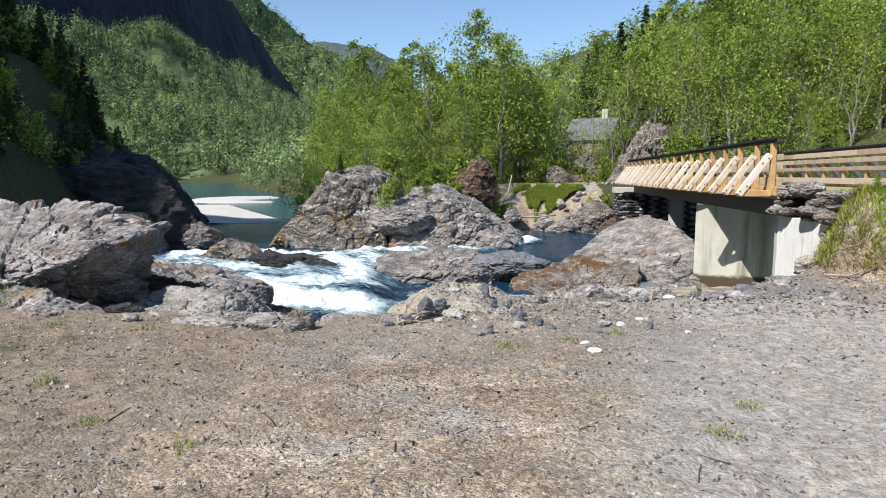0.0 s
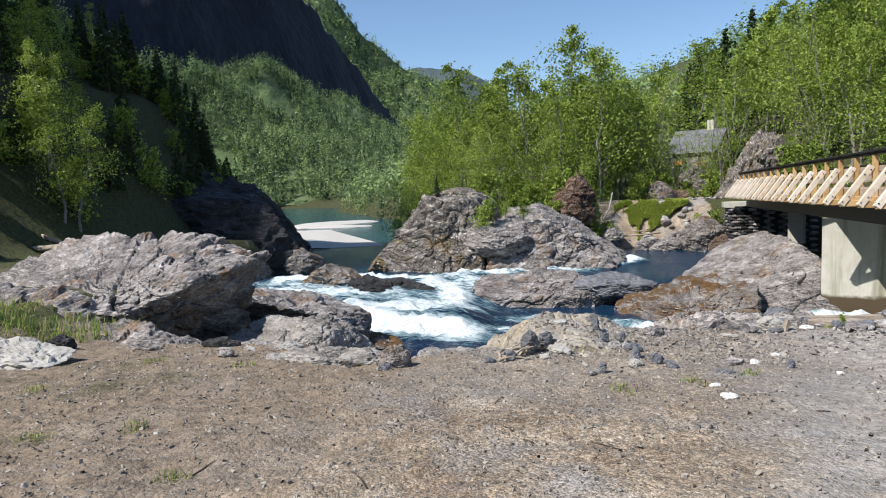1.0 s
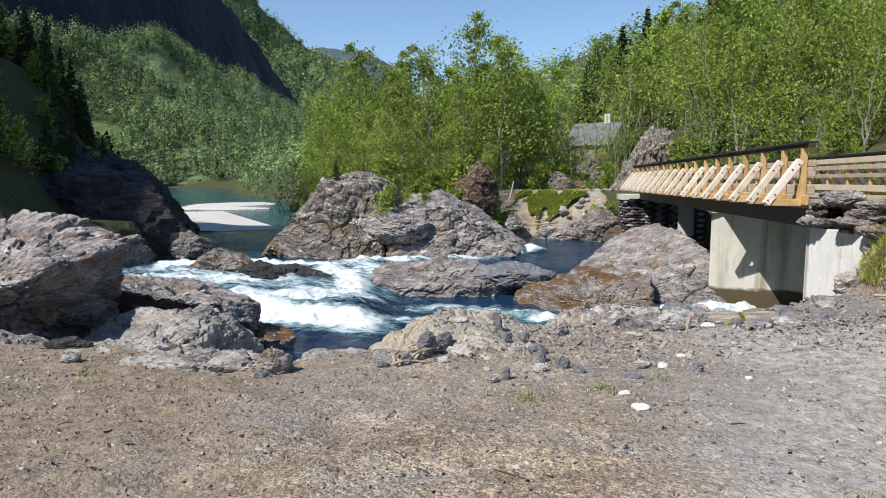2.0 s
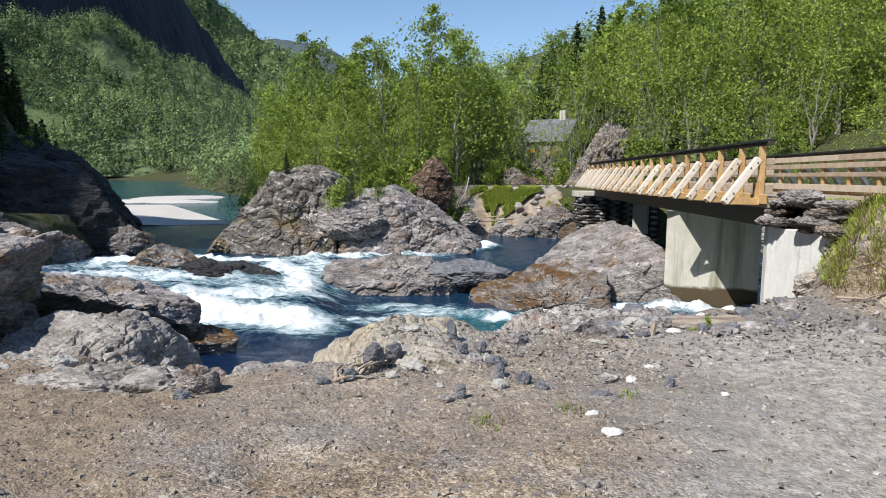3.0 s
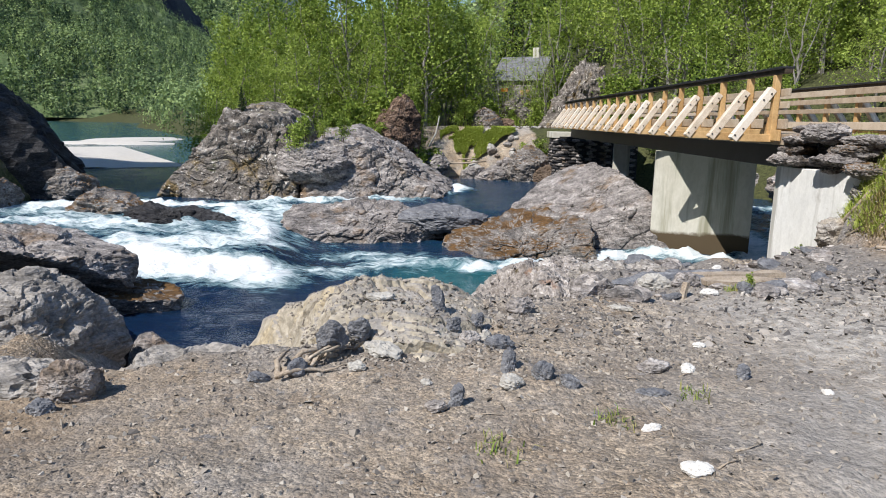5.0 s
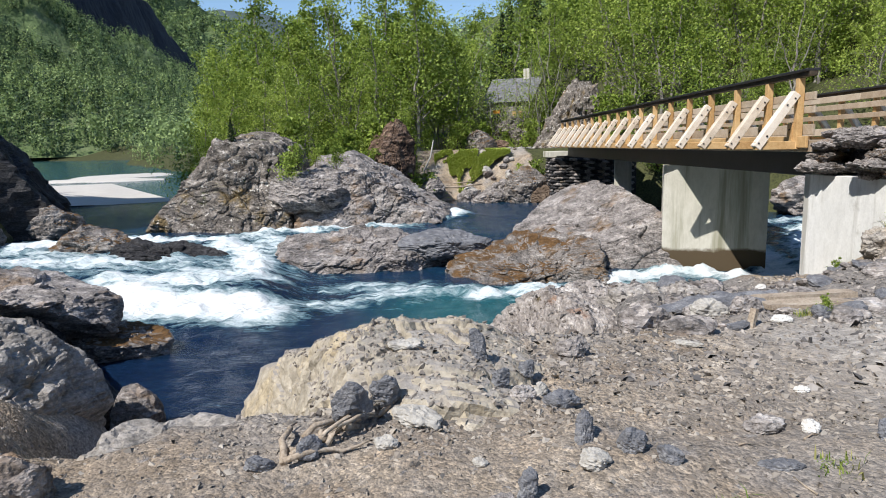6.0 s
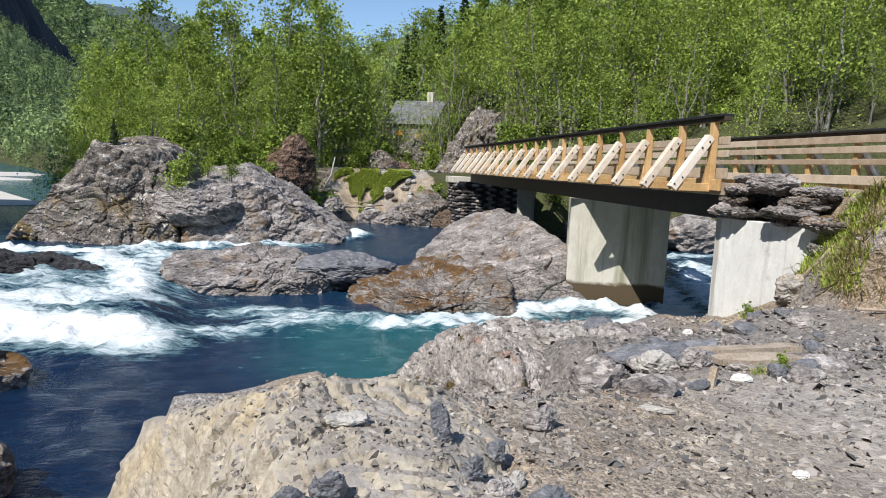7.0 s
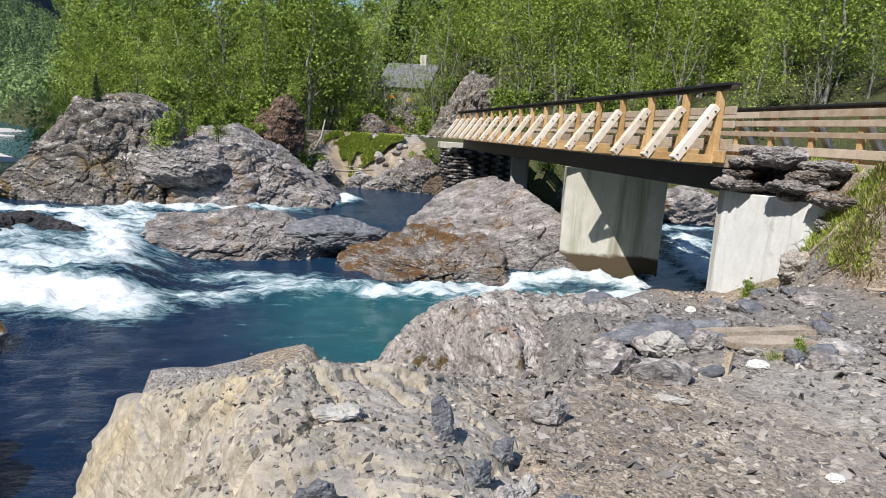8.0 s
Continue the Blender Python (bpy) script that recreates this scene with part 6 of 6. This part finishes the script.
# ---- embankment rocks over the abutment ----
EMBANKMENT_ROCKS = (
    (8.50, 17.42, 1.33, (0.36, 0.46, 0.11), 8, M_ROCK, "flat layered rock slab overhanging the abutment"), (8.58, 17.46, 1.53, (0.28, 0.34, 0.10), -12, M_ROCK_MOSS, "brown stained layered slab on the abutment"),
    (8.62, 17.36, 1.74, (0.30, 0.32, 0.10), 20, M_ROCK_LICHEN, "grey rock slab by the bridge end"), (8.72, 17.25, 1.93, (0.26, 0.34, 0.09), 5, M_ROCK_LICHEN, "thin grey slab on top of the pile"),
    # The first rock here is near black to stand for the hollow's shade.
    (8.95, 16.85, 1.45, (0.26, 0.30, 0.22), -8, M_ROCK_DARK, "rock coloured dark for shade at the back of a hollow"), (8.56, 16.55, 1.86, (0.32, 0.38, 0.16), 35, M_ROCK_LICHEN, "blocky pale-veined rock bridging a hollow"),
    (8.46, 16.05, 1.40, (0.38, 0.42, 0.10), -20, M_ROCK, "overhanging dark slab on the abutment"), (8.66, 15.95, 1.58, (0.32, 0.36, 0.11), 15, M_ROCK_MOSS, "brown stained slab on the abutment"),
    (8.80, 15.85, 1.76, (0.25, 0.34, 0.10), 40, M_ROCK, "grey rock in the embankment"), (8.40, 16.10, 1.24, (0.16, 0.16, 0.07), 0, M_ROCK, "small stone wedged under the slab"),
    (8.50, 15.05, 1.28, (0.40, 0.46, 0.11), 12, M_ROCK_MOSS, "broad brown slab jutting from the embankment"), (8.52, 15.20, 0.90, (0.24, 0.26, 0.15), 25, M_ROCK_PALE, "pale grey block under the jutting slab"),
    (8.45, 14.74, 0.96, (0.13, 0.13, 0.10), 30, M_PALE, "pale rounded stone in the embankment"), (8.42, 14.90, 0.76, (0.08, 0.07, 0.06), 0, M_PALE, "small pale stone in the embankment"),
    (8.05, 15.35, 0.22, (0.24, 0.20, 0.28), 20, M_ROCK_PALE, "pale leaning stone at the foot of the abutment"),
    (8.80, 14.35, 1.25, (0.30, 0.26, 0.10), 15, M_ROCK, "grey slab in the embankment"), (8.6, 13.9, 1.05, (0.16, 0.14, 0.10), 50, M_ROCK_PALE, "grey stone among the dry grass"))
for k, (x, y, z, half, turn, material, label) in enumerate(EMBANKMENT_ROCKS):
    rock("embankment_rock", (x, y, z), half, 600 + k, material, label, turn, level=5, facets=10, sharp=60, strata=0.10, strata_step=0.45, rough=0.07, grain=0.05, broken=1.5, lean=(0.15, 0.1, 1))
for z, a, b in ((1.62, -0.35, 0.6), (1.47, -0.2, 0.7), (1.30, -0.05, 0.6)):
    bridge_part("end_beam", beam(at_bridge(-0.15, a, z), at_bridge(-0.15, -2.5, z), 0.22, 0.13), M_WOOD_OLD)


# ---- driftwood ----
def log(name, pts, r0, r1, material, label, category="driftwood", sides=8):
    n = len(pts)
    v, f = tube(pts, [r0 + (r1 - r0) * k / (n - 1) for k in range(n)], sides)
    f.append(list(range(sides))[::-1])
    f.append([(n - 1) * sides + k for k in range(sides)])
    return tagged(part(name, mesh_from(v, f, name, True), material), label, category)


wrng2 = np.random.default_rng(77)
for k in range(18):
    x0, y0 = -0.12 + 0.022 * k + wrng2.normal() * 0.03, 8.92 + 0.02 * k + wrng2.normal() * 0.03
    z0 = max(float(surface(np.array([x0]), np.array([y0]))[0]), ground_at(x0, y0))
    a, bend = 0.75 + 0.3 * wrng2.normal(), wrng2.uniform(0.02, 0.07)
    pts = [(x0 + 0.07 * j * math.cos(a) + wrng2.normal() * 0.012, y0 + 0.07 * j * math.sin(a) + wrng2.normal() * 0.012, z0 + 0.015 + bend * math.sin(j * 0.75 + k) + 0.012 * j) for j in range(7)]
    log("root", pts, wrng2.uniform(0.013, 0.026), 0.006, M_DRIFT, "weathered grey driftwood root on the outcrop", sides=6)
def weathered_plank(a, b, width, thick, label):
    """A split board with frayed, slightly bowed edges, lying on the rubble."""
    a, b = (Vector((x, y, float(surface(np.array([x]), np.array([y]))[0]) + lift)) for x, y, lift in (a, b))
    bm = beam(a, b, width, thick, bevel=0.0)
    bmesh.ops.subdivide_edges(bm, edges=bm.edges[:], cuts=5, use_grid_fill=True)
    for v in bm.verts:
        v.co += Vector((noise.noise(v.co * 5), noise.noise(v.co * 5 + Vector((7, 0, 0))), noise.noise(v.co * 4 + Vector((0, 9, 0))))) * width * 0.16
    return tagged(part("plank", bm, M_DRIFT), label, "driftwood")


weathered_plank((4.1, 12.2, 0.10), (5.2, 12.05, 0.14), 0.16, 0.06, "split weathered board half buried in rubble")
weathered_plank((4.15, 11.85, 0.06), (5.0, 11.75, 0.09), 0.20, 0.05, "old grey board half buried in rubble")
weathered_plank((3.62, 11.2, -0.02), (3.66, 11.22, 0.16), 0.06, 0.04, "short wooden stake standing in the rubble")
log("branch", [(x, y, ground_at(x, y) + h) for x, y, h in ((8.05, 15.75, 0.03), (8.12, 15.5, 0.10), (8.10, 15.2, 0.07), (8.2, 14.8, 0.04))], 0.045, 0.02, M_DRIFT, "crooked grey dead root by the abutment")
log("branch", [(x, y, ground_at(x, y) + 0.05) for x, y in ((7.6, 14.4), (7.9, 14.1), (8.2, 13.7), (8.4, 13.2))], 0.03, 0.012, M_DRIFT, "long dead branch in the dry grass")
log("branch", [(x, y, ground_at(x, y) + 0.04) for x, y in ((7.5, 13.6), (7.9, 13.5), (8.3, 13.3))], 0.025, 0.01, M_DRIFT, "dry stick lying on the embankment")
for k in range(16):
    x, y, a = 3.6 + 0.19 * k + wrng2.normal() * 0.2, 47.75 + wrng2.normal() * 0.25, wrng2.normal() * 0.5
    l = wrng2.uniform(0.5, 1.5)
    pts = [(x + l * u * math.cos(a), y + l * u * math.sin(a), ground_at(x + l * u * math.cos(a), y + l * u * math.sin(a)) + 0.10 + 0.05 * (k % 4)) for u in (0, 0.5, 1)]
    log("driftwood", pts, 0.035, 0.015, M_DRIFT if k % 3 else M_BARK_DARK, "driftwood stick heaped on the far shore", sides=5)
log("log", [(-19.0, 21.5, 0.7), (-16.0, 21.8, 0.9), (-12.5, 22.6, 0.85)], 0.13, 0.06, M_DRIFT, "dead pale log lying on the shaded bank")
log("log", [(-18.5, 22.8, 1.3), (-16.5, 22.0, 0.9), (-14.8, 20.8, 0.2)], 0.08, 0.04, M_DRIFT, "broken dead branch leaning on the log")
log("driftwood", [(4.4, 48.2, -0.75), (5.6, 48.0, -0.7), (6.8, 48.3, -0.6)], 0.07, 0.04, M_DRIFT, "pale driftwood on the far shore")
log("driftwood", [(5.0, 48.6, -0.5), (6.2, 48.5, -0.45)], 0.05, 0.03, M_DRIFT, "pale driftwood stick on the far shore")
log("dead_trunk", [(2.9, 45.3, 0.4), (3.3, 45.2, 1.2), (3.5, 45.3, 2.2)], 0.06, 0.03, M_PALE, "pale dead trunk leaning by the red crag")
for k in range(46):
    x, y = wrng2.uniform(-4.5, 3.5), wrng2.uniform(4.2, 9.2)
    a, l = wrng2.uniform(0, math.pi), wrng2.uniform(0.05, 0.22)
    q = np.array([x, x + l * math.cos(a) * 0.5, x + l * math.cos(a)]), np.array([y, y + l * math.sin(a) * 0.5 + 0.01, y + l * math.sin(a)])
    z = surface(*q) + 0.008
    log("twig", list(zip(q[0].tolist(), q[1].tolist(), z.tolist())), 0.006, 0.003, M_DRIFT if k % 3 else M_BARK_DARK, "dry twig lying on the earth", "twig", 4)["group"] = "twigs on the earth"
for x, y in ((-20.4, 26.0), (-20.0, 25.6), (-23.0, 28.0), (-18.4, 24.2), (-18.0, 24.6)):
    plant(TREES[1], x, y, 5.0, 10, rng)

# small plants by the abutment and among the rubble
for x, y, z, h, label in ((4.39, 11.33, ground_at(4.39, 11.33), 0.22, "small leafy green plant among the rubble"), (8.25, 16.55, ground_at(8.25, 16.55), 0.45, "yellow-green bush at the foot of the abutment"),
                          (8.2, 16.2, ground_at(8.2, 16.2), 0.35, "small bush at the foot of the abutment"), (8.75, 14.9, ground_at(8.75, 14.9), 0.4, "low green bush on the embankment"),
                          (8.6, 14.0, ground_at(8.6, 14.0), 0.35, "low bush on the grassy embankment")):
    ob = copy_thing(SHRUBS[0], Matrix.Identity(4))
    ob.matrix_basis = pose(x, y, z, 0, 0, 70 * y) @ Matrix.Scale(h / 3, 4)
    ob["label"], ob["group"] = label, "bushes on the near bank"

# small plants on the great rock
sapling = copy_thing(SPRUCES[0], Matrix.Identity(4))
sapling.matrix_basis = pose(-6.3, 37.4, 2.15, 0, 0, 40) @ Matrix.Scale(0.12, 4)
sapling["label"] = "young spruce sapling growing on the great rock"
for x, y, z, h in ((-3.6, 36.0, 0.3, 1.6), (-3.3, 36.6, 1.0, 1.2), (-1.6, 36.8, 1.0, 1.1), (-2.6, 37.6, 1.1, 0.9)):
    ob = copy_thing(SHRUBS[0], Matrix.Identity(4))
    ob.matrix_basis = pose(x, y, z, 0, 0, 90 * x) @ Matrix.Scale(h / 3, 4)
    ob["label"] = "small green shrub growing on the rocks"
for x, y, h in ((-0.2, 45.6, 2.6), (2.3, 46.2, 2.9), (1.0, 44.6, 1.1), (3.0, 47.2, 2.6), (1.6, 48.0, 3.6), (0.2, 47.6, 3.8), (-1.4, 46.2, 3.0), (7.0, 57.2, 2.6), (8.6, 57.4, 2.4), (9.8, 57.0, 2.0), (11.4, 57.0, 2.2), (6.0, 55.6, 2.2), (7.2, 55.0, 0.9), (9.9, 54.6, 1.0), (9.7, 46.6, 2.0), (10.0, 47.4, 1.8), (9.2, 47.6, 1.4)):
    plant(SHRUBS[1], x, y, h, 3, rng)

for x, y, h in ((9.6, 60.3, 2.4), (10.6, 60.9, 2.8), (11.8, 60.6, 2.6), (12.9, 60.8, 3.0), (13.8, 60.2, 2.6), (9.0, 61.5, 3.2), (12.3, 59.0, 2.0), (14.4, 61.5, 3.4), (8.3, 58.6, 2.2)):
    plant(SHRUBS[int(rng.integers(0, 2))], x, y, h, 3, rng)
for x, y, h in ((8.6, 61.5, 8.0), (14.9, 63.5, 9.0), (10.2, 59.5, 6.5), (12.4, 60.0, 7.5), (9.2, 58.6, 6.0), (11.2, 58.0, 7.0), (13.9, 59.2, 8.0), (12.6, 57.6, 6.0), (10.3, 57.3, 5.5)):
    plant(TREES[4], x, y, h, 10, rng)
